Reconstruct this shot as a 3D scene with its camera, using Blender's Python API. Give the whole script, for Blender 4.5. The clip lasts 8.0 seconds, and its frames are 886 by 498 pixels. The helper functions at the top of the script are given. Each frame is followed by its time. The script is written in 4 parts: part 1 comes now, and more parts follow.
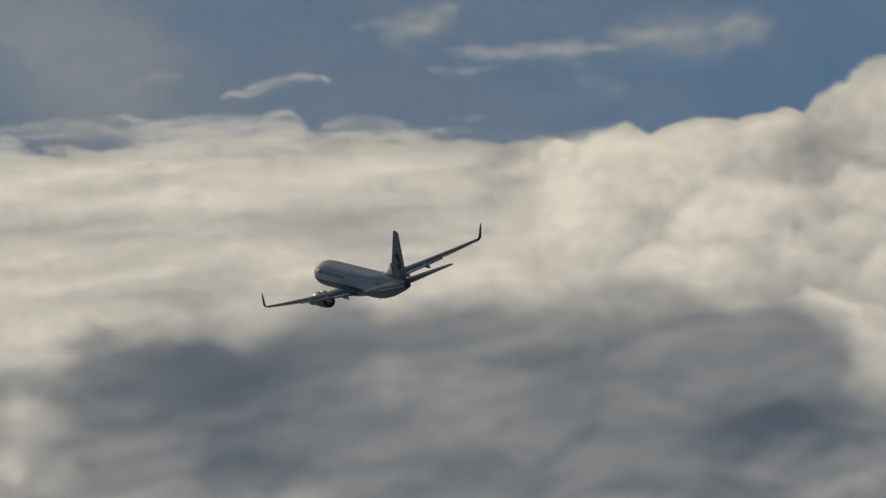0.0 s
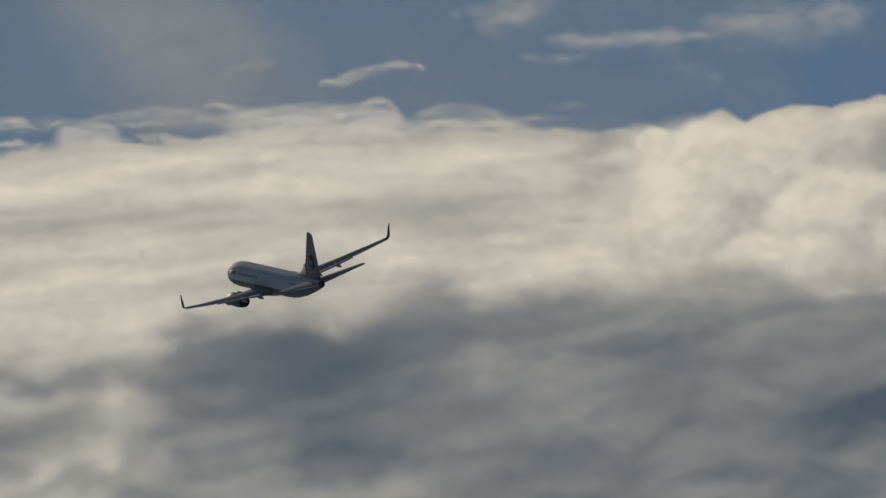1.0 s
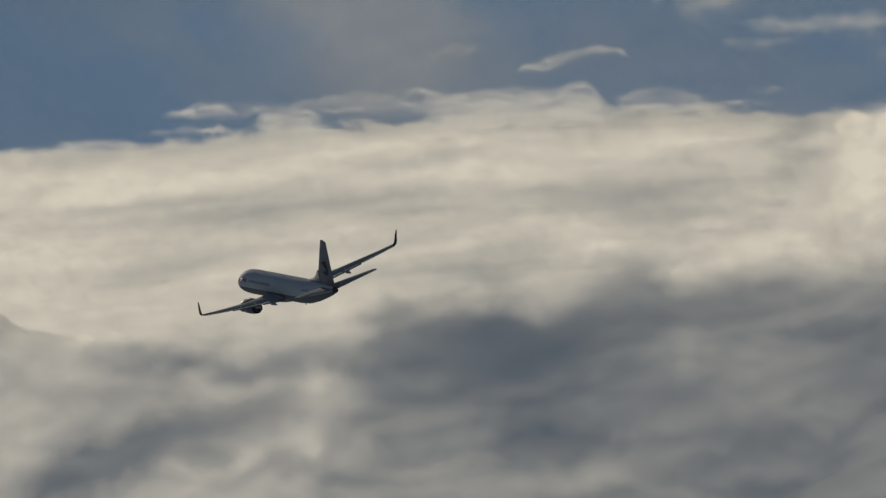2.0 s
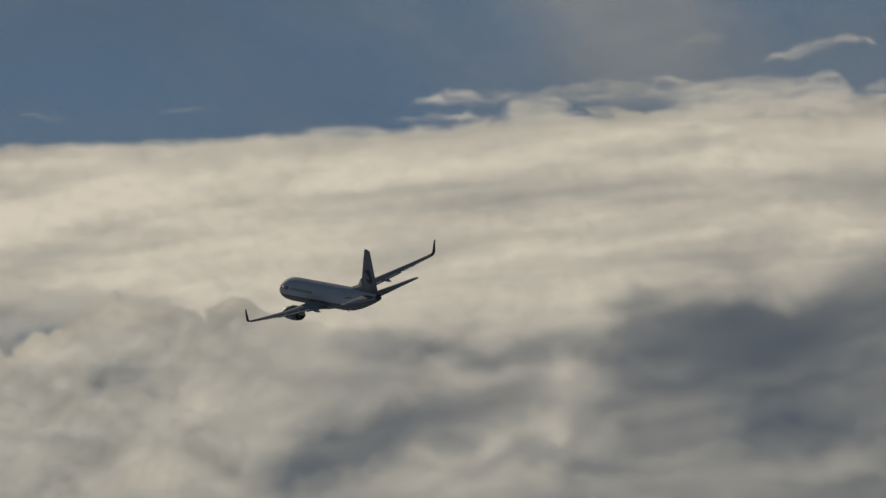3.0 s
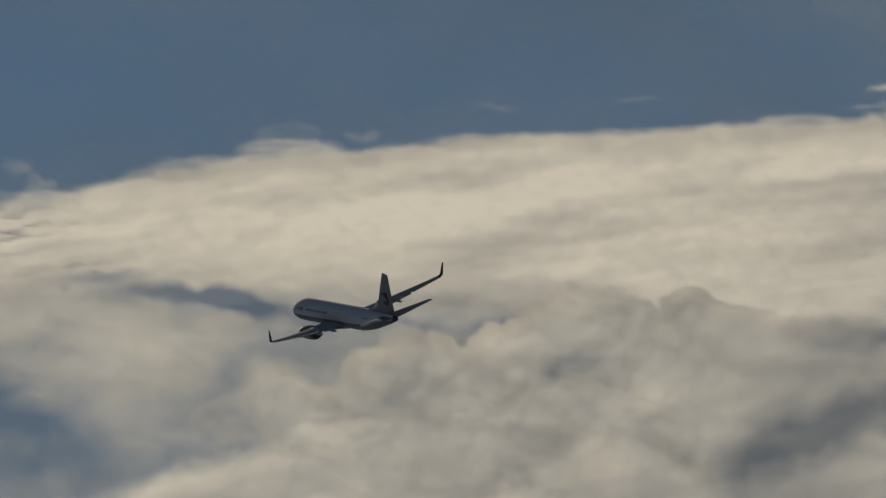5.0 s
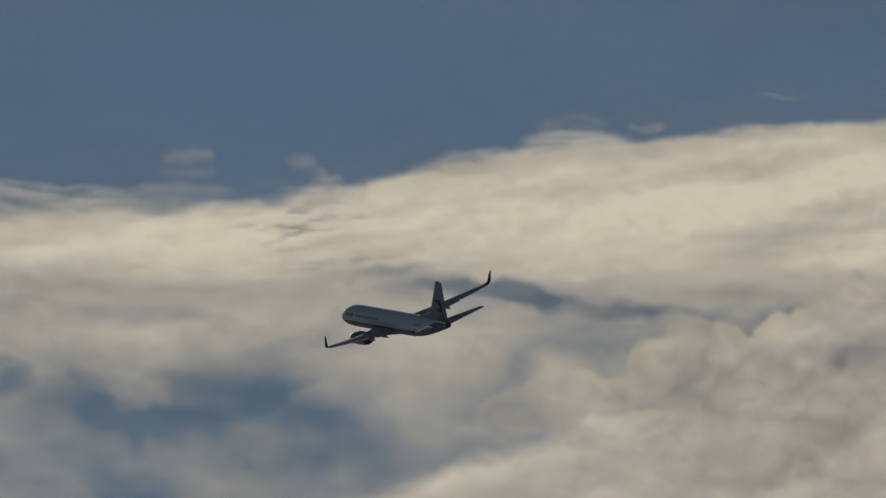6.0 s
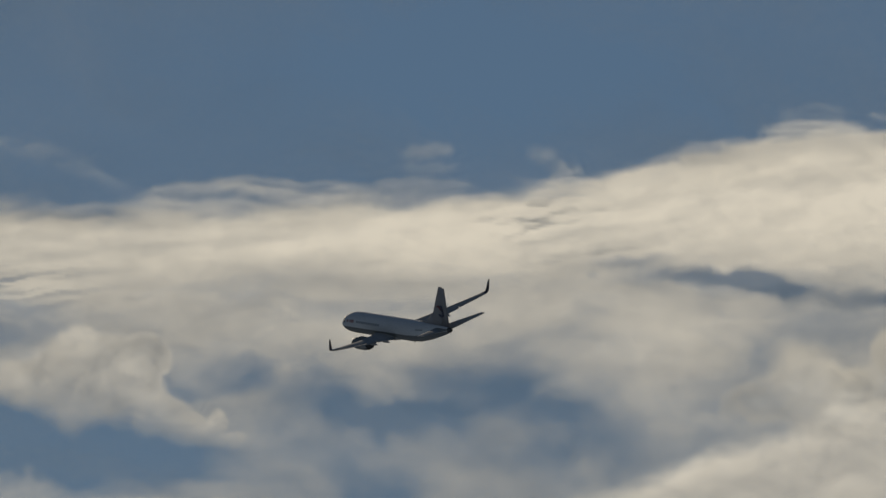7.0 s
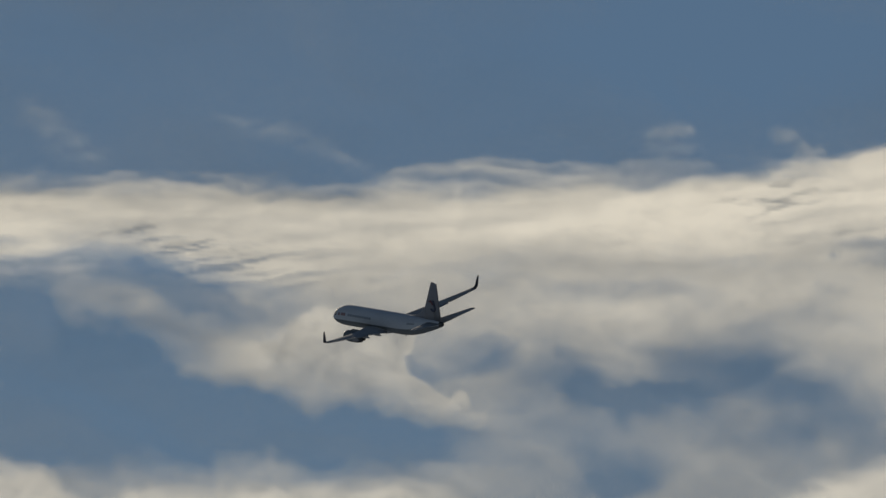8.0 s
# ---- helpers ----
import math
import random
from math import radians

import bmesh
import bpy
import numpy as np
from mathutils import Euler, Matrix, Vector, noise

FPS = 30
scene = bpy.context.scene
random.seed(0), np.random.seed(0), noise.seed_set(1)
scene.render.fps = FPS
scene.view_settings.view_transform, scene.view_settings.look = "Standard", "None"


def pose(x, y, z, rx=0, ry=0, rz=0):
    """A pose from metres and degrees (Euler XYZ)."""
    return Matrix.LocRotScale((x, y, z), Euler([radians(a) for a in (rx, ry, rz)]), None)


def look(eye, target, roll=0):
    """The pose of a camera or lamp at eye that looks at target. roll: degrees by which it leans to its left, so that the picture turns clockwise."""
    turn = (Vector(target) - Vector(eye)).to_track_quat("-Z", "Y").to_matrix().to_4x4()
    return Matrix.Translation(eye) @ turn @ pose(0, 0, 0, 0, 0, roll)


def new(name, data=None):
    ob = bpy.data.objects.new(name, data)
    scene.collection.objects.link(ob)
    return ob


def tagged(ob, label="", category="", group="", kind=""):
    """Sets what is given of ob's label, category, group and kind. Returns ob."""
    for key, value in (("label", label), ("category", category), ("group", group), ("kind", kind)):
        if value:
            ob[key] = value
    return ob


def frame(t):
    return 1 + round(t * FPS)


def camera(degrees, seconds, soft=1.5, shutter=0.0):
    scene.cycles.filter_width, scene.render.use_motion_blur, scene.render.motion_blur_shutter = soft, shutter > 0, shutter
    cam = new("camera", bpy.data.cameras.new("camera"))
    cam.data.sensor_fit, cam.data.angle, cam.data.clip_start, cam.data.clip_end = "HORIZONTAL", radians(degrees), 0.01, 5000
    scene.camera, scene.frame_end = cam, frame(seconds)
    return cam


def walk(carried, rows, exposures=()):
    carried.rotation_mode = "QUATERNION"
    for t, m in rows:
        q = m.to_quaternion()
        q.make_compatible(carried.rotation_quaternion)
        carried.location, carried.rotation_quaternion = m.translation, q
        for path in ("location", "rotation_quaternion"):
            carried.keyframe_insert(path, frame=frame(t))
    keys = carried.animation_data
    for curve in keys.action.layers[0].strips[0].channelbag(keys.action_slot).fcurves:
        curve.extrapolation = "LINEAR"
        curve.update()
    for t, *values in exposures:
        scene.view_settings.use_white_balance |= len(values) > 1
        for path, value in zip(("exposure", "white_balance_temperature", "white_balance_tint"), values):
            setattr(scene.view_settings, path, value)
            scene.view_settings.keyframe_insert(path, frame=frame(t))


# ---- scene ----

# One person-high tripod on the ground, a long lens that pans to the left after a departing airliner.
LENS = 3.5
EYE, TILT = 1.7, 13.0
cam = camera(LENS, 8.0, soft=1.4)
BASE = pose(0, 0, EYE, TILT, 0, 0)
PAN = [  # seconds, degrees to the left, degrees up, lean
    (0.0, 0.0000, 0.0000, -0.02),
    (0.5, 0.1629, -0.0176, -0.27),
    (1.0, 0.3769, -0.0480, 0.00),
    (1.2, 0.5016, -0.0607, 0.07),
    (2.3, 1.4645, -0.1211, 0.15),
    (2.5, 1.6647, -0.1318, 0.07),
    (3.0, 2.1510, -0.1558, -0.15),
    (3.5, 2.6013, -0.1666, -0.09),
    (4.0, 2.9946, -0.1614, 0.14),
    (4.2, 3.1346, -0.1649, 0.05),
    (5.3, 4.3048, -0.2100, 0.22),
    (5.5, 4.5450, -0.2138, 0.27),
    (6.0, 5.0692, -0.2240, 0.68),
    (6.5, 5.5518, -0.2348, 1.17),
    (7.0, 6.0200, -0.2349, 1.46),
    (7.5, 6.4836, -0.2465, 1.51),
    (8.0, 6.9765, -0.2853, 1.54),
]
walk(cam, [(t, BASE @ pose(0, 0, 0, 90 + up, lean, left)) for t, left, up, lean in PAN],
     [(0.0, 0.04, 6500, 10), (2.5, -0.09, 6650, 10), (4.0, -0.20, 6800, 10), (5.5, -0.28, 6850, 10), (6.5, -0.14, 6750, 10), (8.0, 0.03, 6520, 10)])

# ---- light: a low sun ahead and to the left, behind the clouds ----
SUN_LEFT, SUN_UP = 20.0, 24.0
sun_way = Vector((-math.sin(radians(SUN_LEFT)) * math.cos(radians(SUN_UP)), math.cos(radians(SUN_LEFT)) * math.cos(radians(SUN_UP)), math.sin(radians(SUN_UP))))
sun = new("sun", bpy.data.lights.new("sun", "SUN"))
sun.data.energy, sun.data.angle, sun.data.color = 2.15, radians(0.6), (1.0, 0.885, 0.68)
sun.matrix_world = look(sun_way * 3000, (0, 0, 0))
world = bpy.data.worlds.new("sky")
scene.world = world
world.use_nodes = True
sky = world.node_tree.nodes.new("ShaderNodeTexSky")
sky.sky_type, sky.sun_disc = "NISHITA", False
sky.sun_elevation, sky.sun_rotation = radians(SUN_UP), radians(-SUN_LEFT)
sky.air_density, sky.dust_density, sky.ozone_density = 1.0, 0.0, 3.0
world.node_tree.links.new(sky.outputs["Color"], world.node_tree.nodes["Background"].inputs["Color"])
world.node_tree.nodes["Background"].inputs["Strength"].default_value = 0.0295


# ---- materials ----
def material(name):
    m = bpy.data.materials.new(name)
    m.use_nodes = True
    return m, m.node_tree.nodes, m.node_tree.links


def paint(name, color, rough=0.35, metal=0.0, grime=0.15, scale=0.6, coat=0.0, gleam=0.35):
    """Aircraft paint or metal with faint streaks of dirt and uneven gloss."""
    m, nodes, links = material(name)
    bsdf = nodes["Principled BSDF"]
    where = nodes.new("ShaderNodeTexCoord")
    stretch = nodes.new("ShaderNodeMapping")
    stretch.inputs["Scale"].default_value = (1.0, 0.25, 1.0)
    links.new(where.outputs["Object"], stretch.inputs["Vector"])
    broad, fine = nodes.new("ShaderNodeTexNoise"), nodes.new("ShaderNodeTexNoise")
    broad.inputs["Scale"].default_value, fine.inputs["Scale"].default_value = scale, scale * 9
    broad.inputs["Detail"].default_value, fine.inputs["Detail"].default_value = 4, 3
    for n in (broad, fine):
        links.new(stretch.outputs["Vector"], n.inputs["Vector"])
    both = nodes.new("ShaderNodeMath")
    both.operation = "MULTIPLY"
    links.new(broad.outputs["Fac"], both.inputs[0])
    links.new(fine.outputs["Fac"], both.inputs[1])
    tint = nodes.new("ShaderNodeMix")
    tint.data_type = "RGBA"
    tint.inputs["A"].default_value = (*color, 1)
    tint.inputs["B"].default_value = (*[c * (1 - 3 * grime) for c in color], 1)
    links.new(both.outputs[0], tint.inputs["Factor"])
    links.new(tint.outputs["Result"], bsdf.inputs["Base Color"])
    gloss = nodes.new("ShaderNodeMath")
    gloss.operation = "MULTIPLY_ADD"
    gloss.inputs[1].default_value, gloss.inputs[2].default_value = 0.25, rough - 0.06
    links.new(both.outputs[0], gloss.inputs[0])
    links.new(gloss.outputs[0], bsdf.inputs["Roughness"])
    bsdf.inputs["Metallic"].default_value = metal
    bsdf.inputs["Coat Weight"].default_value = coat
    bsdf.inputs["Specular IOR Level"].default_value = gleam
    return m


WHITE = paint("white_paint", (0.65, 0.68, 0.73), 0.72, gleam=0.04)
FIN = paint("fin_grey_paint", (0.34, 0.34, 0.37), 0.7, gleam=0.08)
BELLY = paint("grey_belly_paint", (0.19, 0.205, 0.22), 0.55, gleam=0.12)
WING = paint("wing_grey_paint", (0.40, 0.40, 0.41), 0.75, gleam=0.08)
METAL = paint("bare_metal", (0.42, 0.42, 0.43), 0.55, metal=0.4, gleam=0.2)
EMBLEM = paint("dull_navy_paint", (0.12, 0.13, 0.18), 0.6, gleam=0.08)
MARK = paint("faded_red_paint", (0.40, 0.27, 0.28), 0.6, gleam=0.08)
NAVY = paint("navy_paint", (0.04, 0.045, 0.075), 0.6)
RED = paint("red_paint", (0.24, 0.09, 0.10), 0.6)
TITLE = paint("title_grey_paint", (0.33, 0.36, 0.42), 0.6)
SOOT = paint("dark_metal", (0.09, 0.09, 0.095), 0.55, metal=0.5)
GLASS = paint("dark_window_glass", (0.03, 0.033, 0.04), 0.6, gleam=0.04)


def cloud_material():
    """Cloud shader; thin is painted light and shade, given as sun let through."""
    m, nodes, links = material("cloud_droplets")
    nodes.remove(nodes["Principled BSDF"])
    out = nodes["Material Output"]
    cover, thin = nodes.new("ShaderNodeAttribute"), nodes.new("ShaderNodeAttribute")
    cover.attribute_name, thin.attribute_name = "cover", "thin"
    where = nodes.new("ShaderNodeTexCoord")
    lie = nodes.new("ShaderNodeMapping")
    lie.inputs["Scale"].default_value = (1.0, 1.0, 1.5)
    links.new(where.outputs["Object"], lie.inputs["Vector"])
    grain = nodes.new("ShaderNodeTexNoise")
    grain.inputs["Scale"].default_value, grain.inputs["Detail"].default_value, grain.inputs["Roughness"].default_value = 0.15, 6, 0.58
    grain.inputs["Distortion"].default_value = 0.4
    links.new(lie.outputs["Vector"], grain.inputs["Vector"])
    vary = nodes.new("ShaderNodeMath")
    vary.operation = "MULTIPLY_ADD"
    vary.inputs[1].default_value, vary.inputs[2].default_value = 0.44, 0.78
    links.new(grain.outputs["Fac"], vary.inputs[0])
    sheer = nodes.new("ShaderNodeMath")
    sheer.operation, sheer.use_clamp = "MULTIPLY", True
    links.new(thin.outputs["Fac"], sheer.inputs[0])
    links.new(vary.outputs[0], sheer.inputs[1])
    front, through_it, body = nodes.new("ShaderNodeBsdfDiffuse"), nodes.new("ShaderNodeBsdfTranslucent"), nodes.new("ShaderNodeMixShader")
    # bluish front colour stands in for hazy air before the clouds
    front.inputs["Color"].default_value = (0.83, 0.89, 0.965, 1)
    through_it.inputs["Color"].default_value = (0.95, 0.95, 0.95, 1)
    links.new(sheer.outputs[0], body.inputs["Fac"])
    links.new(front.outputs[0], body.inputs[1])
    links.new(through_it.outputs[0], body.inputs[2])
    clear, whole = nodes.new("ShaderNodeBsdfTransparent"), nodes.new("ShaderNodeMixShader")
    scatter, stopped = nodes.new("ShaderNodeTexWhiteNoise"), nodes.new("ShaderNodeMath")
    links.new(where.outputs["Object"], scatter.inputs["Vector"])
    stopped.operation = "LESS_THAN"
    links.new(scatter.outputs["Value"], stopped.inputs[0])
    links.new(cover.outputs["Fac"], stopped.inputs[1])
    links.new(stopped.outputs[0], whole.inputs["Fac"])
    links.new(clear.outputs[0], whole.inputs[1])
    links.new(body.outputs[0], whole.inputs[2])
    links.new(whole.outputs[0], out.inputs["Surface"])
    return m


CLOUD = cloud_material()


def ground_material():
    m, nodes, links = material("bounce_ground_blue")
    bsdf = nodes["Principled BSDF"]
    where, n, ramp = nodes.new("ShaderNodeTexCoord"), nodes.new("ShaderNodeTexNoise"), nodes.new("ShaderNodeValToRGB")
    n.inputs["Scale"].default_value, n.inputs["Detail"].default_value = 0.02, 8
    # bluish, tuned to throw light at the cloud fronts and the airliner's belly
    ramp.color_ramp.elements[0].color, ramp.color_ramp.elements[1].color = (0.21, 0.265, 0.345, 1), (0.305, 0.375, 0.475, 1)
    links.new(where.outputs["Object"], n.inputs["Vector"])
    links.new(n.outputs["Fac"], ramp.inputs["Fac"])
    links.new(ramp.outputs["Color"], bsdf.inputs["Base Color"])
    bsdf.inputs["Roughness"].default_value = 0.95
    return m


# ---- ground, never in view: its pale blue tint bounces light up onto the clouds ----
def make_ground():
    bm = bmesh.new()
    bmesh.ops.create_circle(bm, cap_ends=True, segments=64, radius=4900)
    mesh = bpy.data.meshes.new("ground")
    bm.to_mesh(mesh)
    bm.free()
    mesh.materials.append(ground_material())
    tagged(new("ground", mesh), "unseen flat ground, tinted pale blue to bounce light up", "ground", kind="structure")


make_ground()

# ---- clouds ----
# Their light and shade is painted: thin sets how bright each place looks.
# Places in the sky are given as u (to the right) and v (down) from the first line of sight, in steps of 1/25663 of a radian.
STEP = math.tan(radians(LENS / 2)) / 784


def smooth(a, b, x):
    k = np.clip((x - a) / (b - a), 0, 1)
    return k * k * (3 - 2 * k)


def hashed(ix, iy, seed):
    h = (ix.astype(np.int64) * 374761393 + iy.astype(np.int64) * 668265263 + seed * 974711) & 0xFFFFFFFF
    h = ((h ^ (h >> 13)) * 1274126177) & 0xFFFFFFFF
    return ((h ^ (h >> 16)) & 0xFFFF) / 65536.0 * 2 * np.pi


def noise2(x, y, seed):
    """Gradient noise, about -0.7 to 0.7."""
    ix, iy = np.floor(x), np.floor(y)
    fx, fy = x - ix, y - iy
    sx, sy = fx * fx * fx * (fx * (fx * 6 - 15) + 10), fy * fy * fy * (fy * (fy * 6 - 15) + 10)
    value = 0
    for dx in (0, 1):
        for dy in (0, 1):
            a = hashed(ix + dx, iy + dy, seed)
            value = value + (np.cos(a) * (fx - dx) + np.sin(a) * (fy - dy)) * (sx if dx else 1 - sx) * (sy if dy else 1 - sy)
    return value


def fbm(x, y, seed, octaves=6, gain=0.5):
    total, weight = 0, 1.0
    for o in range(octaves):
        total = total + weight * noise2(x, y, seed + 17 * o)
        x, y, weight = x * 2.03 + 5.2, y * 2.03 + 1.7, weight * gain
    return total


def heaps(x, y, seed, k=7.0):
    """Round heaps side by side, softly joined, about 0 to 1."""
    ix, iy = np.floor(x), np.floor(y)
    total = 0
    for dx in (-1, 0, 1):
        for dy in (-1, 0, 1):
            a, b = hashed(ix + dx, iy + dy, seed), hashed(ix + dx, iy + dy, seed + 1)
            px, py = ix + dx + 0.5 + 0.42 * np.cos(a), iy + dy + 0.5 + 0.42 * np.sin(b)
            total = total + np.exp(-k * ((x - px) ** 2 + (y - py) ** 2))
    return np.clip(1 + np.log(total + 1e-6) / k, 0, 1)


def billow(x, y, seed, octaves=3, gain=0.5):
    """Heaps upon heaps, about 0 to 1."""
    total, weight, top = 0, 1.0, 0
    for o in range(octaves):
        total, top = total + weight * heaps(x, y, seed + 29 * o), top + weight
        x, y, weight = x * 2.1 + 3.1, y * 2.1 + 7.7, weight * gain
    return total / top


def warped(u, v, size, amount, seed, octaves=4):
    return u + amount * fbm(u / size, v / size, seed, octaves), v + amount * fbm(u / size + 9.3, v / size + 4.1, seed + 5, octaves)


def churned(u, v, su, sv, seed, octaves=5, gain=0.36, fold=0.34):
    """Cloud matter folded over by its own currents, about -0.7 to 0.7."""
    qu, qv = fbm(u / su, v / sv, seed, 3, 0.36), fbm(u / su + 7.1, v / sv + 3.3, seed + 3, 3, 0.36)
    ru, rv = fbm(u / su + qu, v / sv + qv, seed + 11, 2, 0.36), fbm(u / su + qu + 4.7, v / sv + qv + 8.2, seed + 13, 2, 0.36)
    return fbm(u / su + fold * (qu + 1.4 * ru), v / sv + fold * (qv + 1.4 * rv), seed + 23, octaves, gain)


def folds(u, v, su, sv, seed, away=(14.0, 24.0), octaves=5, gain=0.36):
    """Churned matter, and the painted light on its sunward rims."""
    here = churned(u, v, su, sv, seed, octaves, gain)
    return here, here - churned(u + away[0], v + away[1], su, sv, seed, octaves, gain)


def marks(u, v, rows, torn=40, size=130):
    """Soft patches with torn edges that lower (minus) or raise (plus) painted brightness or cover: u, v, half length,
    half height, degrees by which they rise to the right, strength.
    """
    u, v = warped(u, v, size, torn, 77)
    total = 0
    for cu, cv, ru, rv, rise, k in rows:
        ca, sa = math.cos(radians(rise)), math.sin(radians(rise))
        du, dv = ((u - cu) * ca - (v - cv) * sa) / ru, ((u - cu) * sa + (v - cv) * ca) / rv
        total = total + k * np.exp(-(du * du + dv * dv) ** 1.15)
    return total


def cauliflower(u, v, rows, soft=0.9, rim=0.12):
    """Lobes before lobes: how deep inside the cloud, and painted brightness, which is greatest at the sunward rims."""
    form, thin = np.full(u.shape, -1.5), np.full(u.shape, 0.6)
    for cu, cv, ru, rv, tone in rows:
        du, dv = (u - cu) / ru, (v - cv) / rv
        depth = 1 - (du * du + dv * dv)
        inside = smooth(-0.35 * soft, 0.9 * soft, depth) * (0.25 + 0.75 * smooth(0.75, -0.5, dv))
        form = np.maximum(form, depth)
        thin = thin + inside * (tone + rim * np.clip(-0.45 * du - 0.9 * dv, -0.5, 1) - thin)
    return form, thin


def sky_place(u, v, r):
    v = v + np.interp(u, [-4000, -3500, -3130, -2760, -2400, -2034, -1750, -1550, -1350], [-30, -19, -10, -1, 5, 9, 9, 5, 0])  # shifts v so that the clouds line up in the leaning camera's view
    a, p = u * STEP, -v * STEP
    return np.stack([r * np.sin(a) * np.cos(p), r * np.cos(a) * np.cos(p), r * np.sin(p)], -1)


def make_cloud(name, label, u0, u1, v0, v1, away, shape, step=4.5, relief=4.0, category="cloud", group="", border=30.0):
    """A cloud between u0..u1, v0..v1 at that distance. shape(u, v) gives cover, painted brightness (thin) and bulge."""
    u, v = np.meshgrid(np.arange(u0, u1 + step, step), np.arange(v0, v1 + step, step))
    cover, thin, bulge = shape(u, v)
    cover, thin = np.clip(cover + 0 * u, 0, 1), np.clip(thin + 0 * u, 0, 1)
    bulge = bulge + 0 * u
    for _ in range(3):  # bulges are smoothed so that no steep one turns dark
        for axis in (0, 1):
            bulge = sum(np.roll(bulge, k, axis) for k in range(-3, 4)) / 7
    fade = np.minimum(np.minimum(u - u0, u1 - u), np.minimum(v - v0, v1 - v))
    cover = cover * smooth(0, border, fade)
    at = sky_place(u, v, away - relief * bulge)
    turn = np.array(BASE)
    at = at @ turn[:3, :3].T + turn[:3, 3]
    rows, cols = u.shape
    n = np.arange(rows * cols).reshape(rows, cols)
    quads = np.stack([n[:-1, :-1], n[1:, :-1], n[1:, 1:], n[:-1, 1:]], -1).reshape(-1, 4)
    keep = cover.ravel()[quads].max(1) > 0.004
    quads = quads[keep]
    used = np.unique(quads)
    back = np.zeros(rows * cols, int)
    back[used] = np.arange(len(used))
    quads, at = back[quads], at.reshape(-1, 3)[used]
    centre = at.mean(0)
    mesh = bpy.data.meshes.new(name)
    mesh.vertices.add(len(at))
    mesh.vertices.foreach_set("co", (at - centre).ravel())
    mesh.loops.add(quads.size)
    mesh.loops.foreach_set("vertex_index", quads.ravel())
    mesh.polygons.add(len(quads))
    mesh.polygons.foreach_set("loop_start", np.arange(len(quads)) * 4)
    mesh.polygons.foreach_set("use_smooth", np.ones(len(quads), bool))
    for key, values in (("cover", cover), ("thin", thin)):
        mesh.attributes.new(key, "FLOAT", "POINT").data.foreach_set("value", values.ravel()[used].astype(np.float32))
    mesh.update()
    # normals all face the eye, since the shading is painted in thin
    facing = np.array([0.0, 0.0, EYE]) - at
    mesh.normals_split_custom_set_from_vertices(facing / np.linalg.norm(facing, axis=1)[:, None])
    mesh.materials.append(CLOUD)
    ob = new(name, mesh)
    ob.location = centre
    return tagged(ob, label, category, group)


RIDGE_U = [-4000, -3708, -3508, -3308, -3208, -3058, -2958, -2808, -2608, -2458, -2340, -2215, -2035, -1915, -1715, -1529, -1329, -1109, -929, -784, -504, -345, -300, -262, -240, 66, 246, 400, 900]
RIDGE_V = [8, 6, 14, 28, 26, 18, 14, 4, -2, -22, -48, -72, -98, -98, -122, -124, -128, -138, -152, -172, -192, -200, -206, -206, -206, -203, -195, -165, -150]
SLOPE_U, SLOPE_V = [-4000, -3300, -2500, -2035, -1529, -929, -504, 246, 900], [10, 25, -20, -100, -122, -168, -205, -200, -180]


def ridge(u):
    return sum(np.interp(u + k, RIDGE_U, RIDGE_V) for k in (-60, -30, 0, 30, 60)) / 5


def slope(u):
    return sum(np.interp(u + k, SLOPE_U, SLOPE_V) for k in range(-200, 201, 50)) / 9


HEM_U = [-4000, -3860, -3750, -3600, -3400, -3200, -2900, -2500, -2200, -1950, -1700, -1560, -1430, -1300, 900]
HEM_V = [140, 140, 152, 176, 224, 195, 175, 170, 175, 190, 200, 215, 320, 620, 660]


def slits(u, v):
    """Narrow gaps of blue sky under the bank."""
    return marks(u, v, [(-2210, 164, 130, 17, -6, -1.0), (-2110, 182, 80, 19, -8, -0.95), (-1955, 206, 92, 24, 2, -0.85), (-1790, 203, 140, 14, 4, -0.38), (-1640, 212, 70, 12, 6, -0.3), (-1688, 232, 26, 16, 0, -0.6),
        (-2370, 130, 60, 8, 4, -0.55), (-2435, 153, 16, 9, 0, -0.5), (-2010, 262, 70, 24, 0, -0.3)], 16, 70)


def blue_window(u, v):
    """A soft window of sky under the western end of the bank."""
    return np.clip(marks(u, v, [(-3625, 192, 150, 42, -20, 1.0), (-3520, 236, 110, 28, -14, 0.7), (-3425, 252, 100, 20, -4, 0.45)], 18, 90), 0, 1)


def lit_from_above(wu, wv, du, dv, seed, octaves=3, gain=0.5, away=(6.0, 18.0)):
    """Painted light: brighter on a heap's sunward rim than below."""
    return billow((wu + away[0]) / du, (wv + away[1]) / dv, seed, octaves, gain) - billow(wu / du, wv / dv, seed, octaves, gain)


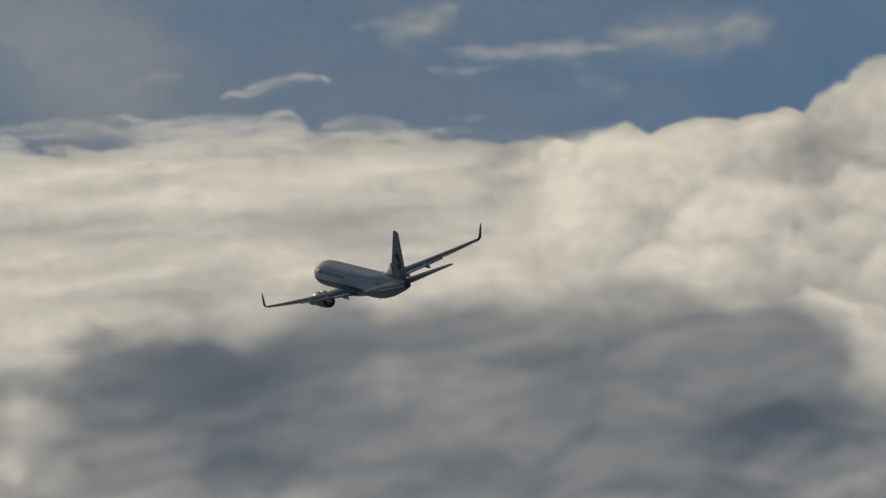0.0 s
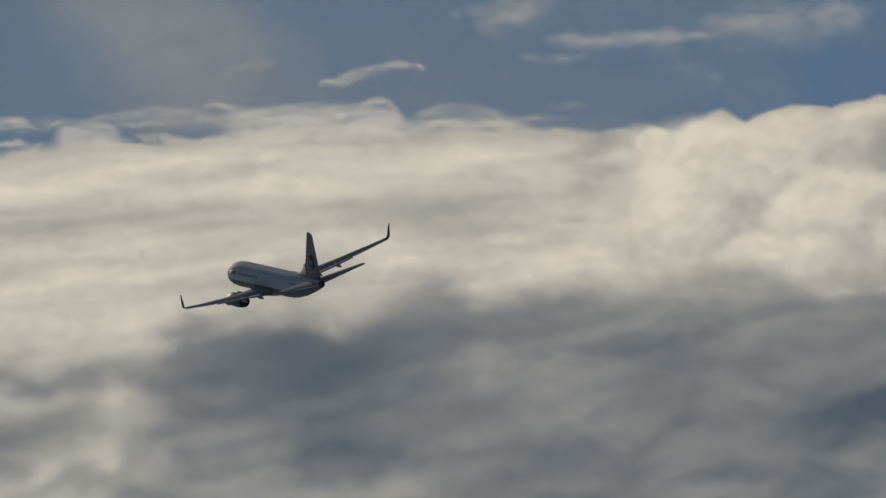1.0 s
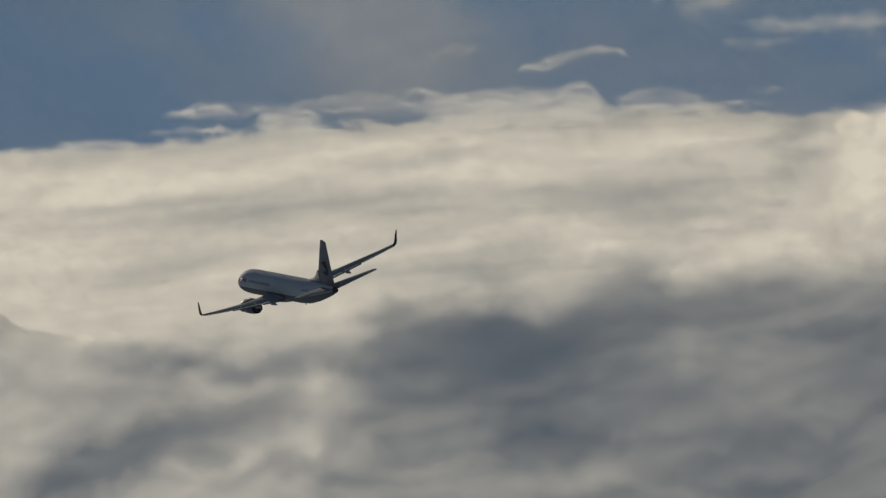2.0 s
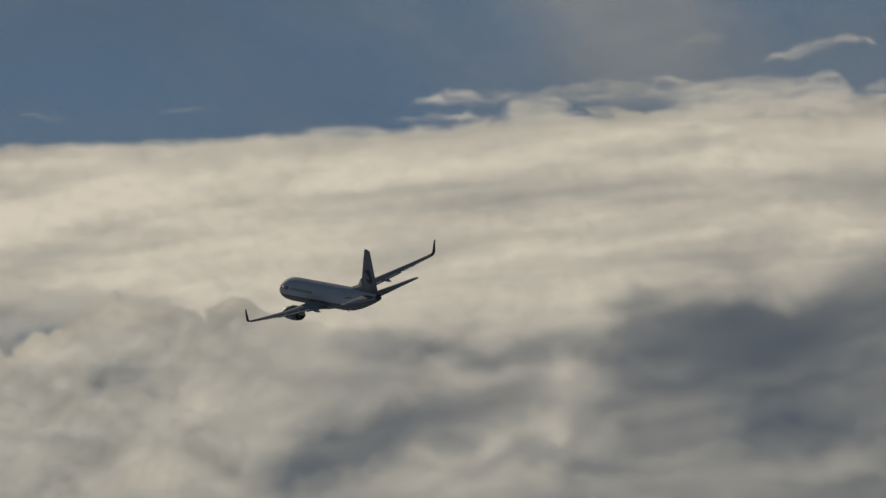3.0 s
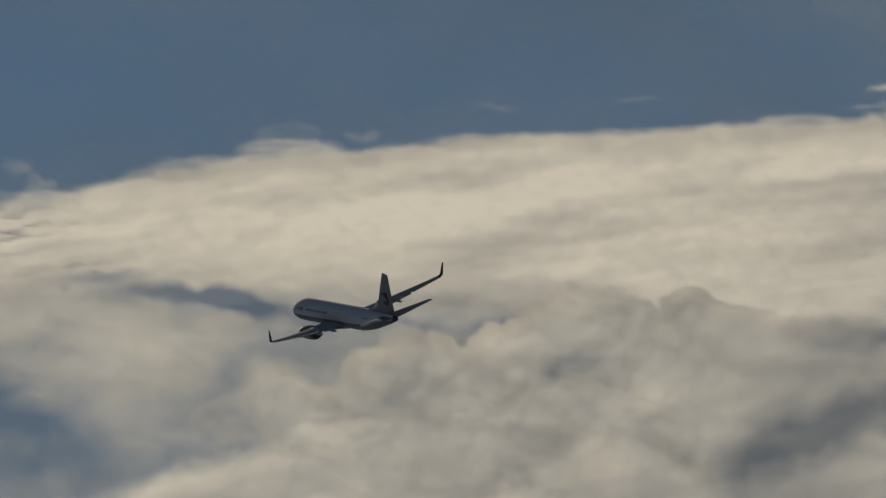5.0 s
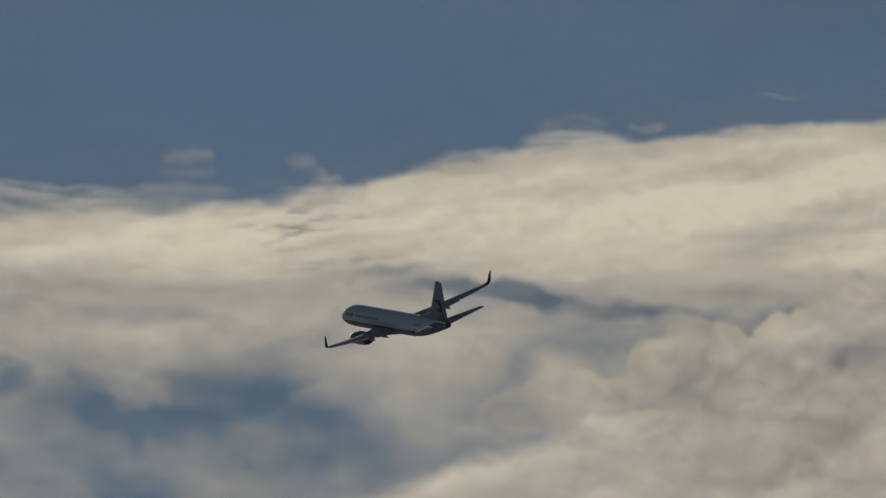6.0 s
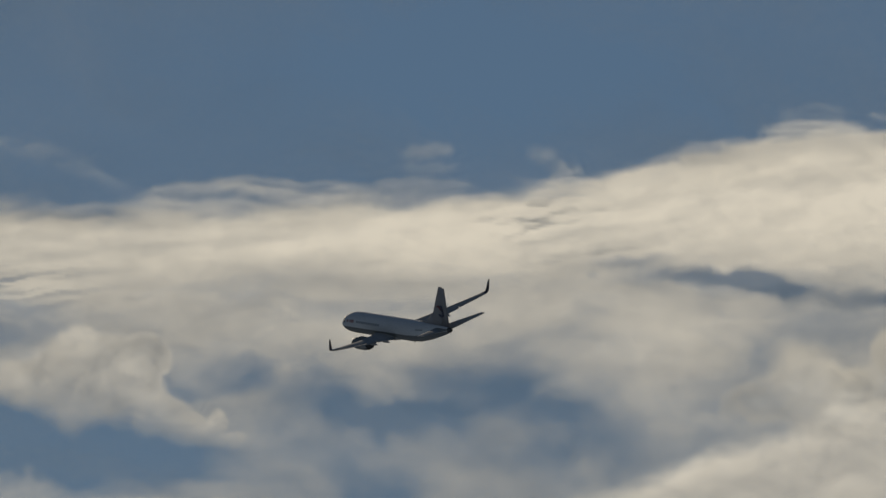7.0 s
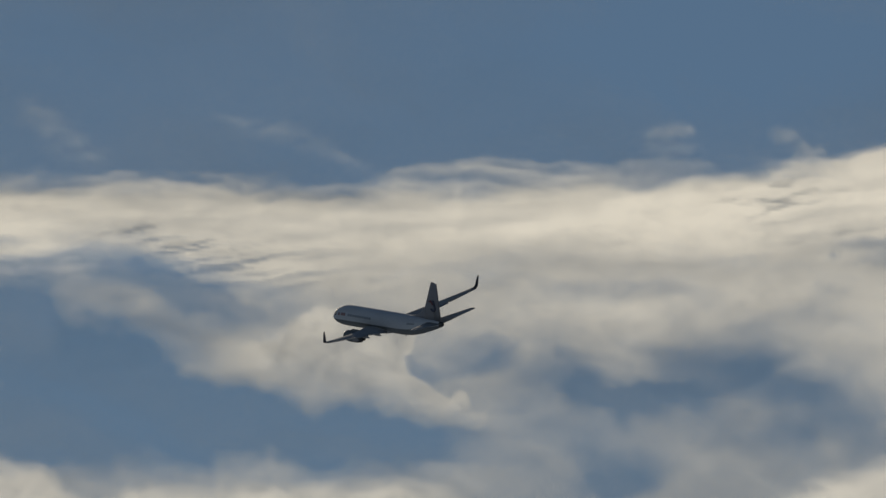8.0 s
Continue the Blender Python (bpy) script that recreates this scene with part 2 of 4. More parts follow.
def upper_bank(u, v):
    wu, wv = warped(u, v, 240, 40, 3)
    d = v - ridge(u)
    along = v - slope(u)
    torn = 0.35 + 0.65 * np.maximum(smooth(-2000, -2300, u), smooth(-1000, -700, u))
    soft = smooth(-2250, -2450, u)
    top = smooth(-10 - 12 * soft, 8 + 22 * soft, d - 4 * soft + torn * 20 * fbm(wu / 150, wv / 26, 21, 5) - 18 * (billow(wu / 64, wv / 40, 11, 3) - 0.5))
    hem = 1 - smooth(-40, 50, v - np.interp(u, HEM_U, HEM_V) + 50 * fbm(wu / 240, wv / 40, 31, 5))
    layers = fbm(wu / 560, (along + 34 * fbm(wu / 300, wv / 150, 5, 3)) / 105, 41, 4, 0.42)
    streaks = fbm(wu / 300, (along + 0.05 * u + 14 * fbm(wu / 200, wv / 90, 7, 3)) / 34, 43, 4, 0.45)
    fine = fbm(wu / 150, along / 17, 43, 5)
    body, rims = folds(u, along, 330, 115, 47)
    thin = 0.785 + 0.03 * smooth(-1200, -700, u) + 0.20 * layers + 0.16 * streaks + (0.045 + 0.05 * smooth(-1900, -2600, u)) * fine + 0.19 * body + 0.09 * rims
    crest = np.exp(-((d - 16) / 22) ** 2)
    thin = thin - 0.10 * crest * smooth(-0.1, 0.4, fbm(wu / 120, wv / 40, 53, 3))
    feathers = marks(u, v, [(-2500, 52, 110, 40, 8, 1.0), (-2700, 40, 80, 20, 0, 0.5), (-2420, 120, 140, 24, 4, 0.7), (-2560, 54, 60, 26, 10, 0.8), (-3690, 105, 110, 16, -6, 0.9), (-3600, 140, 120, 30, -4, 0.5)], 20)
    thin = thin - 0.38 * feathers * smooth(-0.1, 0.5, fbm(u / 80, (v + 0.16 * u) / 19, 57, 4, 0.45))
    rippled = np.clip(marks(u, v, [(-3470, 190, 170, 36, 4, 1.0), (-3330, 200, 120, 26, 4, 0.7), (-3600, 142, 150, 26, -6, 0.8)], 14), 0, 1)
    ripple = rippled * smooth(-0.15, 0.4, fbm(u / 200, (v + 0.13 * u + 10 * fbm(u / 130, v / 60, 59, 2)) / 9, 61, 3, 0.38))
    thin = thin - 0.42 * ripple
    heaped = marks(u, v, [(140, -158, 130, 50, 0, 1.0), (-300, 60, 120, 40, 0, 0.6), (420, 90, 200, 30, 0, 0.5)], 20)
    thin = thin + 0.42 * heaped * lit_from_above(wu, wv, 58, 46, 67, 3, 0.5, (5.0, 8.0))
    # bright bands and shaded hollows of the bank, painted into thin
    east = marks(u, v, [(-160, -58, 130, 20, 3, -0.17), (-130, -14, 150, 14, 3, -0.05), (-534, -118, 130, 15, 8, -0.15), (-684, -141, 150, 20, 3, 0.1), (-480, -60, 200, 16, 4, -0.09), (-200, -100, 260, 90, 0, -0.08), (-330, 30, 180, 30, 0, 0.07), (-274, 24, 52, 36, 0, 0.10), (-400, 40, 240, 80, 0, -0.15), (-370, 100, 230, 70, 0, -0.08),
        (60, -150, 60, 13, 6, -0.16), (118, -172, 36, 13, 0, -0.14), (92, -104, 46, 74, -22, -0.14), (200, -195, 50, 16, 10, 0.08)], 18)
    middle = marks(u, v, [(-1047, -34, 140, 13, 8, -0.17), (-837, -19, 170, 24, 5, -0.13), (-990, -75, 260, 16, 8, 0.09), (-1527, 47, 170, 30, 6, -0.14), (-1560, -20, 170, 40, 6, 0.07), (-1300, -60, 220, 34, 5, 0.05), (-1250, 60, 250, 20, 5, 0.05), (-1527, 112, 200, 26, 3, -0.06),
        (-1819, -35, 220, 22, 8, -0.15), (-1680, 8, 330, 20, 11, 0.10), (-960, 90, 260, 40, 3, -0.02)], 20)
    west = marks(u, v, [(-2164, 5, 120, 22, 6, -0.14), (-2317, -26, 120, 9, 6, 0.08), (-1960, 76, 260, 24, 9, 0.10), (-2105, 52, 230, 20, 9, 0.06), (-2240, -62, 110, 10, 14, -0.12), (-2860, 100, 250, 36, 3, 0.10), (-3010, 165, 130, 40, 4, 0.07), (-3262, 48, 180, 18, -4, -0.17), (-3855, 105, 60, 36, 0, 0.06),
        (-3000, 5, 170, 18, 4, -0.22), (-3560, 105, 180, 60, 0, -0.08), (-2450, 155, 200, 16, 5, -0.12), (-3560, 60, 220, 40, 0, -0.07), (-3800, 60, 160, 50, 0, -0.05)], 22)
    west = west + 0.06 * smooth(-1000, -1500, u) * smooth(-3100, -2600, u)
    return top * hem * np.clip(1 + slits(u, v) - 0.92 * blue_window(u, v) - 0.35 * ripple, 0, 1), thin + 1.3 * (east + middle + west), 0.6 * layers + 0.5 * body + 0.25 * streaks - 1.2 * np.exp(-(np.maximum(d, 0) / 60)) + 0.5


make_cloud("cloud_bank", "long sunlit cream cloud bank with streaked layers", -4000, 900, -330, 640, 4880, upper_bank, relief=9.0)


# Lobes of the towering cloud, the farther ones first: u, v, half width, half height, painted brightness.
TOWER = [(900, -150, 290, 200, 0.62), (590, -140, 86, 104, 0.76), (690, -150, 70, 70, 0.55), (456, -128, 130, 102, 0.77), (330, -62, 182, 150, 0.80), (216, -160, 40, 34, 0.80), (420, -70, 120, 80, 0.70),
         (790, -70, 140, 84, 0.80), (640, -60, 110, 60, 0.58), (545, -20, 150, 112, 0.80), (720, 10, 130, 80, 0.74), (260, 10, 140, 90, 0.78), (440, 50, 150, 60, 0.78), (860, 60, 130, 90, 0.70)]


def tower(u, v):
    wu, wv = warped(u, v, 110, 40, 101)
    form, tone = cauliflower(*warped(u, v, 120, 26, 103, 3), TOWER, 0.5, 0.24)
    form = form + 0.34 * (billow(wu / 105, wv / 90, 111, 5, 0.55) - 0.6)
    soft = smooth(330, 200, u)
    cover = smooth(-0.07 - 0.28 * soft, 0.08 + 0.5 * soft, form) * (1 - smooth(-10, 100, v - 66 + 50 * fbm(wu / 130, wv / 90, 131, 3)))
    cover = cover * smooth(-70, 60, u - np.interp(v, [-240, -205, -160, -60, 0, 60], [300, 200, 150, 120, 110, 90]) + 40 * fbm(wu / 90, wv / 90, 135, 4))
    body, rims = folds(u, v, 150, 110, 143)
    thin = tone - 0.03 + 0.34 * lit_from_above(wu, wv, 105, 90, 111, 4, 0.45, (12.0, 16.0)) + 0.10 * fbm(wu / 200, wv / 130, 141, 4) + 0.10 * body + 0.09 * rims + 0.12 * lit_from_above(wu, wv, 46, 38, 117, 2, 0.5, (5.0, 7.0))
    # painted light: dark pockets and bright flanks between the lobes
    thin = thin + marks(u, v, [(646, -186, 72, 36, 14, -0.30), (810, -200, 120, 80, 0, -0.06), (700, -80, 190, 130, 0, -0.07), (650, -64, 80, 28, -12, -0.16), (690, -20, 70, 30, -16, -0.16), (360, -90, 70, 46, 30, -0.10), (600, -62, 60, 16, 0, -0.08), (220, -100, 40, 84, 30, 0.14), (560, -150, 60, 40, 10, -0.06), (404, -78, 26, 44, 20, 0.12), (470, -96, 60, 34, 0, -0.07), (300, -120, 60, 40, 20, -0.06), (585, -104, 34, 24, 10, 0.08), (330, -200, 90, 14, 12, 0.06)], 30)
    return cover, thin, 1.6 * np.clip(form, 0, 1.2)


make_cloud("cumulus_cloud", "towering bright cumulus cloud with billowing top", -20, 900, -430, 190, 4000, tower, 4.0, 8.0)


DECK_U = [-1450, -1250, -1177, -947, -747, -657, -547, -440, -400, -344, -290, -240, -179, -64, 16, 76, 116, 176, 246, 340, 436, 500, 566, 636, 696, 746, 800, 900]
DECK_V = [240, 225, 219, 221, 209, 170, 146, 141, 154, 178, 126, 99, 94, 114, 94, 74, 98, 102, 84, 80, 70, 112, 94, 84, 146, 180, 250, 300]


def dark_deck(u, v):
    wu, wv = warped(u, v, 170, 34, 201)
    d = v - sum(np.interp(u + k, DECK_U, DECK_V) for k in (-45, -30, -15, 0, 15, 30, 45)) / 7
    lumps = billow(wu / 150, wv / 100, 211, 3, 0.36)
    cover = smooth(-44, 44, d + 30 * fbm(wu / 120, wv / 80, 221, 4, 0.45) - 40 * (0.6 - lumps)) * smooth(-1420, -1150, u + 120 * fbm(wu / 160, wv / 120, 231, 4))
    drift = v + 0.10 * u
    west = smooth(-600, -800, u + 0.25 * (v - 300) + 150 * fbm(wu / 190, wv / 150, 235, 4))
    matter, rims = folds(u, drift, 300, 120, 251)
    thin = 0.18 + 0.19 * west + (0.13 + 0.02 * west) * fbm(wu / 340, (drift + wv - v) / 130, 241, 4, 0.38) + (0.10 + 0.05 * west) * lit_from_above(wu, wv, 150, 100, 211, 3, 0.36)
    thin = thin + (0.08 + 0.03 * west) * matter + (0.09 + 0.04 * west) * rims + 0.08 * np.exp(-(np.maximum(d, 0) / 34) ** 2)
    # lighter and darker patches of the deck painted into thin
    east = marks(u, v, [(150, 172, 90, 30, 0, -0.06), (-98, 226, 42, 40, 0, 0.11), (30, 262, 190, 54, -8, 0.085), (612, 307, 190, 42, 5, -0.12), (388, 287, 60, 26, 4, 0.08), (714, 419, 120, 26, 8, 0.14), (-735, 325, 60, 60, 0, 0.20), (-757, 399, 60, 50, 0, 0.16),
        (50, 379, 150, 22, 4, -0.06), (760, 200, 45, 60, 0, 0.28), (480, 200, 200, 30, 6, -0.03), (-60, 450, 240, 26, 3, 0.05)], 40)
    far = marks(u, v, [(-1060, 234, 110, 14, -8, -0.08), (-307, 389, 120, 36, 4, -0.05), (-500, 478, 260, 34, 5, 0.13), (-524, 438, 120, 14, 8, 0.10), (-871, 408, 30, 26, 20, 0.27), (-748, 387, 26, 20, 0, 0.18), (-890, 296, 80, 24, 5, 0.12), (-730, 312, 60, 34, 0, 0.07),
        (-969, 438, 60, 14, 5, 0.13), (-1190, 262, 62, 42, 0, 0.18), (-960, 480, 160, 26, 4, 0.12), (-820, 470, 120, 30, 6, 0.05), (-960, 322, 110, 26, 8, 0.09)], 34)
    thin = thin + east + far
    # the deck's deepest shade, painted in by lowering thin
    heavy = np.clip(marks(u, v, [(-1085, 408, 175, 46, 18, 0.95), (-1210, 466, 120, 40, 22, 0.6), (-860, 250, 290, 24, -1, 0.6), (-450, 285, 170, 90, 0, 0.6), (-300, 200, 130, 70, 20, 0.5), (612, 307, 190, 42, 5, 0.5), (-440, 180, 120, 40, 10, 0.5)], 34), 0, 0.92)
    thin = thin + heavy * (0.055 + 0.35 * (thin - 0.25) - thin)
    return cover, np.maximum(thin, 0.02), 0.5 * matter + 0.9 * lumps + 0.4 * smooth(0, 120, d)


make_cloud("cloud_deck", "heavy dark blue-grey cloud deck below the bank", -1450, 900, -20, 640, 2850, dark_deck, 4.5, 7.0)


# Lobes of the heaped cloud, the farther ones first.
HEAP = [(-1780, 420, 260, 120, 0.50), (-1980, 420, 130, 60, 0.46), (-1326, 214, 66, 58, 0.52), (-1285, 236, 60, 44, 0.54), (-1519, 222, 120, 74, 0.56), (-1604, 240, 54, 54, 0.60), (-1659, 262, 48, 50, 0.60), (-1764, 264, 38, 40, 0.58), (-1880, 310, 70, 66, 0.47), (-1838, 298, 66, 74, 0.48), (-1729, 318, 96, 56, 0.49), (-1529, 304, 110, 70, 0.46),
        (-1389, 305, 120, 80, 0.52), (-1230, 262, 90, 66, 0.60), (-2079, 352, 72, 58, 0.50), (-1989, 372, 78, 48, 0.47)]
HEAP_FOOT = [(-2159, 392, 64, 38, 0.45), (-1619, 388, 180, 70, 0.50), (-1369, 408, 170, 70, 0.53), (-1919, 412, 120, 32, 0.58), (-1779, 448, 170, 60, 0.52), (-1240, 400, 120, 80, 0.50), (-1667, 500, 90, 50, 0.44), (-1469, 500, 140, 50, 0.55), (-1279, 470, 70, 60, 0.42),
             (-1900, 540, 220, 80, 0.50), (-1600, 600, 400, 90, 0.50), (-2050, 620, 200, 80, 0.50)]


def heap(u, v):
    wu, wv = warped(u, v, 90, 30, 301)
    form, tone = cauliflower(*warped(u, v, 95, 30, 303, 3), HEAP + HEAP_FOOT, 0.8, 0.14)
    form = form + 0.50 * (billow(wu / 84, wv / 70, 311, 4, 0.5) - 0.6)
    misty, hazy = smooth(-1960, -2120, u), smooth(-1640, -1760, u)
    filled = smooth(340, 420, v - 0.5 * np.maximum(-1700 - u, 0)) * smooth(-2150, -1950, u) - 0.3
    cover = smooth(-0.16 - 0.1 * hazy - 0.4 * misty, 0.16 + 0.16 * hazy + 0.4 * misty, np.maximum(form, filled)) * (1 - smooth(-1330, -1080, u + 110 * fbm(wu / 140, wv / 140, 331, 3))) * (1 - 0.4 * misty)
    matter, rims = folds(u, v, 150, 100, 351)
    thin = tone - 0.06 + 0.10 * lit_from_above(wu, wv, 40, 34, 317, 2, 0.5, (5.0, 7.0)) + (0.29 - 0.04 * hazy) * lit_from_above(wu, wv, 90, 76, 311, 4, 0.42, (9.0, 15.0)) + 0.16 * fbm(wu / 220, wv / 140, 341, 5, 0.45) + 0.12 * matter + 0.06 * rims
    # shaded undersides and lit lobes painted on the heap
    thin = thin + marks(u, v, [(-1585, 298, 115, 46, 8, -0.17), (-1790, 296, 44, 32, 0, -0.11), (-1872, 276, 50, 32, 10, 0.09), (-1668, 238, 44, 26, 10, 0.06), (-1840, 350, 90, 30, 0, -0.05), (-1470, 350, 90, 30, 30, -0.06), (-1700, 300, 40, 26, 0, -0.06), (-1300, 420, 70, 60, 0, -0.06), (-1960, 404, 80, 12, 12, 0.14), (-1667, 494, 70, 30, 10, -0.08),
        (-1330, 198, 66, 44, 0, -0.10), (-1440, 250, 50, 40, 0, 0.05), (-1230, 250, 50, 40, 0, 0.06), (-1400, 470, 90, 26, 0, 0.06), (-1240, 290, 60, 40, 0, 0.06)], 34)
    return cover, thin, 1.6 * np.clip(form, 0, 1.2)


make_cloud("cumulus_cloud", "heaped grey and cream cumulus clouds", -2480, -950, 80, 640, 3200, heap, 4.0, 8.0)


def veil(u, v):
    wu, wv = warped(u, v, 240, 60, 401)
    body = smooth(100, 190, v + 30 * fbm(wu / 200, wv / 60, 411, 4) - np.interp(u, [-4000, -3500, -3300, -2900, -1400], [60, 60, 20, -10, 0]))
    gaps = marks(u, v, [(-3900, 262, 100, 70, -30, -1.1), (-3745, 340, 230, 66, -28, -1.1), (-3560, 440, 230, 62, -6, -1.1), (-3860, 420, 130, 90, 0, -1.0), (-3320, 462, 230, 56, -6, -1.2), (-3052, 323, 100, 34, -6, -0.26), (-2800, 394, 120, 34, -10, -0.85),
        (-2822, 537, 90, 40, 0, -0.8), (-2600, 362, 200, 84, -22, -0.62), (-2415, 447, 84, 56, -20, -0.5), (-2780, 405, 80, 34, 0, -0.3), (-2480, 415, 160, 60, -24, -0.40), (-2600, 470, 140, 44, -10, -0.35), (-3170, 356, 50, 26, -40, -0.34), (-2965, 345, 140, 50, -12, -0.26), (-2930, 425, 200, 110, -12, -0.32), (-3600, 310, 220, 80, -28, -0.26), (-3780, 210, 130, 50, -28, -0.14), (-3750, 500, 160, 46, 0, -0.8)], 44)
    cover = body * np.clip(0.90 + 0.6 * churned(u, v, 280, 120, 421, 6, 0.46) + gaps + slits(u, v) - 0.62 * blue_window(u, v), 0, 0.95) * (1 - smooth(-1500, -1400, u)) * (1 - 0.36 * smooth(290, 400, v))
    matter, rims = folds(u, v, 300, 120, 451)
    thin = 0.48 + 0.10 * fbm(wu / 340, wv / 140, 441, 5) + 0.11 * matter + 0.14 * rims - 0.0002 * np.clip(v - 240, 0, 200)
    # brighter and duller places of the veil, set as painted brightness
    thin = thin + marks(u, v, [(-2800, 220, 260, 50, 0, 0.06), (-3560, 320, 180, 70, -24, -0.12), (-2350, 270, 200, 60, 0, 0.10), (-2560, 420, 260, 120, 0, 0.07), (-2640, 250, 300, 50, -4, 0.06), (-2330, 215, 190, 60, 0, 0.08), (-2930, 240, 260, 70, 0, 0.08), (-2380, 330, 120, 60, 0, 0.08), (-1700, 232, 230, 40, 0, -0.15)], 40)
    return cover, thin, 0.9 * matter + 0.6 * gaps + 0.5


make_cloud("cloud_veil", "thin grey cloud veil with blue gaps", -4000, -1400, 60, 640, 3600, veil, 5.0, 7.0)


PUFF = [(-3245, 300, 62, 46, 0.42), (-3300, 304, 66, 54, 0.50), (-3350, 302, 66, 60, 0.58), (-3448, 334, 50, 36, 0.56), (-3395, 356, 80, 40, 0.44), (-3320, 360, 90, 46, 0.42), (-3258, 350, 62, 52, 0.54), (-3210, 398, 52, 40, 0.52), (-3160, 424, 50, 28, 0.54), (-3128, 430, 36, 24, 0.56), (-3107, 416, 18, 28, 0.60), (-3090, 440, 36, 14, 0.58)]


def small_cumulus(u, v):
    wu, wv = warped(u, v, 60, 20, 501)
    form, tone = cauliflower(*warped(u, v, 60, 10, 503, 2), PUFF, 0.7, 0.14)
    form = form + 0.5 * (billow(wu / 46, wv / 40, 511, 3, 0.5) - 0.6)
    base = v - np.interp(u, [-3540, -3470, -3400, -3300, -3208, -3100, -3050], [372, 374, 388, 412, 440, 458, 464])
    lower = smooth(300, 375, v - 0.35 * (u + 3350))
    cover = smooth(-0.16 - 0.3 * lower, 0.24 + 0.4 * lower, form) * (1 - smooth(-84, 44, base + 30 * fbm(wu / 80, wv / 40, 531, 3)))
    # lit crescents, a dark crease and a dimmer body are painted in
    thin = tone - 0.05 + 0.26 * lit_from_above(wu, wv, 50, 44, 511, 3, 0.5, (7.0, 8.0)) + 0.10 * fbm(wu / 110, wv / 80, 541, 4) + 0.14 * folds(u, v, 90, 70, 551)[1] + marks(u, v, [(-3414, 300, 12, 46, -20, -0.14), (-3360, 262, 46, 14, 10, 0.10), (-3460, 330, 16, 34, 40, 0.08), (-3300, 390, 90, 24, -20, -0.08), (-3320, 340, 100, 36, -24, -0.08), (-3372, 254, 44, 12, 6, 0.12), (-3462, 322, 14, 30, 40, 0.08), (-3110, 420, 30, 14, -40, 0.10)], 10, 60)
    return 0.74 * cover, thin, 1.4 * np.clip(form, 0, 1.2)


make_cloud("cumulus_cloud", "small ragged cumulus cloud trailing a torn tail", -3550, -3030, 210, 500, 3200, small_cumulus, 3.5, 4.0)


def low_bank(u, v):
    wu, wv = warped(u, v, 120, 30, 601)
    d = v - np.interp(u, [-2650, -2565, -2452, -2300, -2252, -2092, -1916, -1850, -1750, -1600], [628, 576, 536, 486, 464, 424, 388, 392, 430, 500])
    humps = billow(wu / 110, wv / 60, 611, 3)
    cover = smooth(-8, 34, d + 20 * fbm(wu / 90, wv / 50, 621, 5) - 16 * (humps - 0.55)) * (1 - smooth(-1950, -1780, u + 80 * fbm(wu / 80, wv / 80, 631, 4)))
    # a bright upper rim is painted along the bank's crest
    thin = 0.59 + 0.20 * np.exp(-(np.maximum(d - 8, 0) / 42) ** 2) * smooth(-1980, -2120, u) + 0.26 * lit_from_above(wu, wv, 110, 60, 611) + 0.14 * fbm(wu / 240, wv / 70, 641, 4, 0.4) + marks(u, v, [(-1970, 404, 75, 14, 12, 0.14), (-2330, 520, 120, 20, 14, 0.1)], 14)
    return cover, thin, 1.5 * humps


make_cloud("cloud_bank", "low bright cloud bank rising from the veil", -2660, -1600, 320, 660, 2850, low_bank, 4.5, 5.0)


def left_bank(u, v):
    wu, wv = warped(u, v, 110, 34, 701)
    d = v - np.interp(u, [-4000, -3911, -3850, -3800, -3755, -3680, -3400, -3200, -3120, -3080], [500, 498, 506, 550, 574, 544, 540, 536, 544, 570])
    humps = billow(wu / 90, wv / 70, 711, 3)
    cover = smooth(-8, 36, d + 18 * fbm(wu / 90, wv / 50, 721, 5) - 22 * (humps - 0.55)) * (1 - smooth(-3160, -3070, u))
    thin = 0.58 + 0.4 * lit_from_above(wu, wv, 90, 70, 711) + 0.14 * fbm(wu / 160, wv / 80, 741, 5)
    return cover, thin, 1.5 * humps


make_cloud("cloud_bank", "pale low cloud bank under a blue gap", -4000, -3040, 440, 680, 2850, left_bank, 4.5, 5.0)


def make_wisp(label, u0, v0, u1, v1, half, bend, strength, seed, thin=0.62, tail=0.18, torn=1.2):
    """A torn streak of cloud from one end to the other."""
    long = math.hypot(u1 - u0, v1 - v0)
    ca, sa = (u1 - u0) / long, (v1 - v0) / long

    def streak(u, v):
        wu, wv = warped(*warped(u, v, 90, 12, seed, 2), 30, 6, seed + 31, 3)
        s = ((wu - u0) * ca + (wv - v0) * sa) / long
        side = -(wu - u0) * sa + (wv - v0) * ca - bend * 4 * s * (1 - s)
        width = half * (0.35 + 0.65 * np.sin(np.pi * np.clip(s, 0, 1)) ** 0.7)
        body = np.exp(-np.where(side < 0, side / (width * 0.7), side / width) ** 2)
        ends = smooth(-0.02, tail, s) * (1 - smooth(1 - tail, 1.02, s))
        cover = strength * body * ends * np.clip(0.78 + torn * fbm(wu / 50, wv / (30 - 10 * min(torn, 1.3)), seed + 3, 5, 0.4), 0, 1.3)
        return cover, thin + 0.2 * fbm(wu / 60, wv / 30, seed + 7, 4), 0.6 * body

    pad = 40 + abs(bend) + half
    make_cloud("cloud_wisp", label, min(u0, u1) - 40, max(u0, u1) + 40, min(v0, v1) - pad, max(v0, v1) + pad, 4860, streak, 3.0, 2.0, group="high cloud wisps")


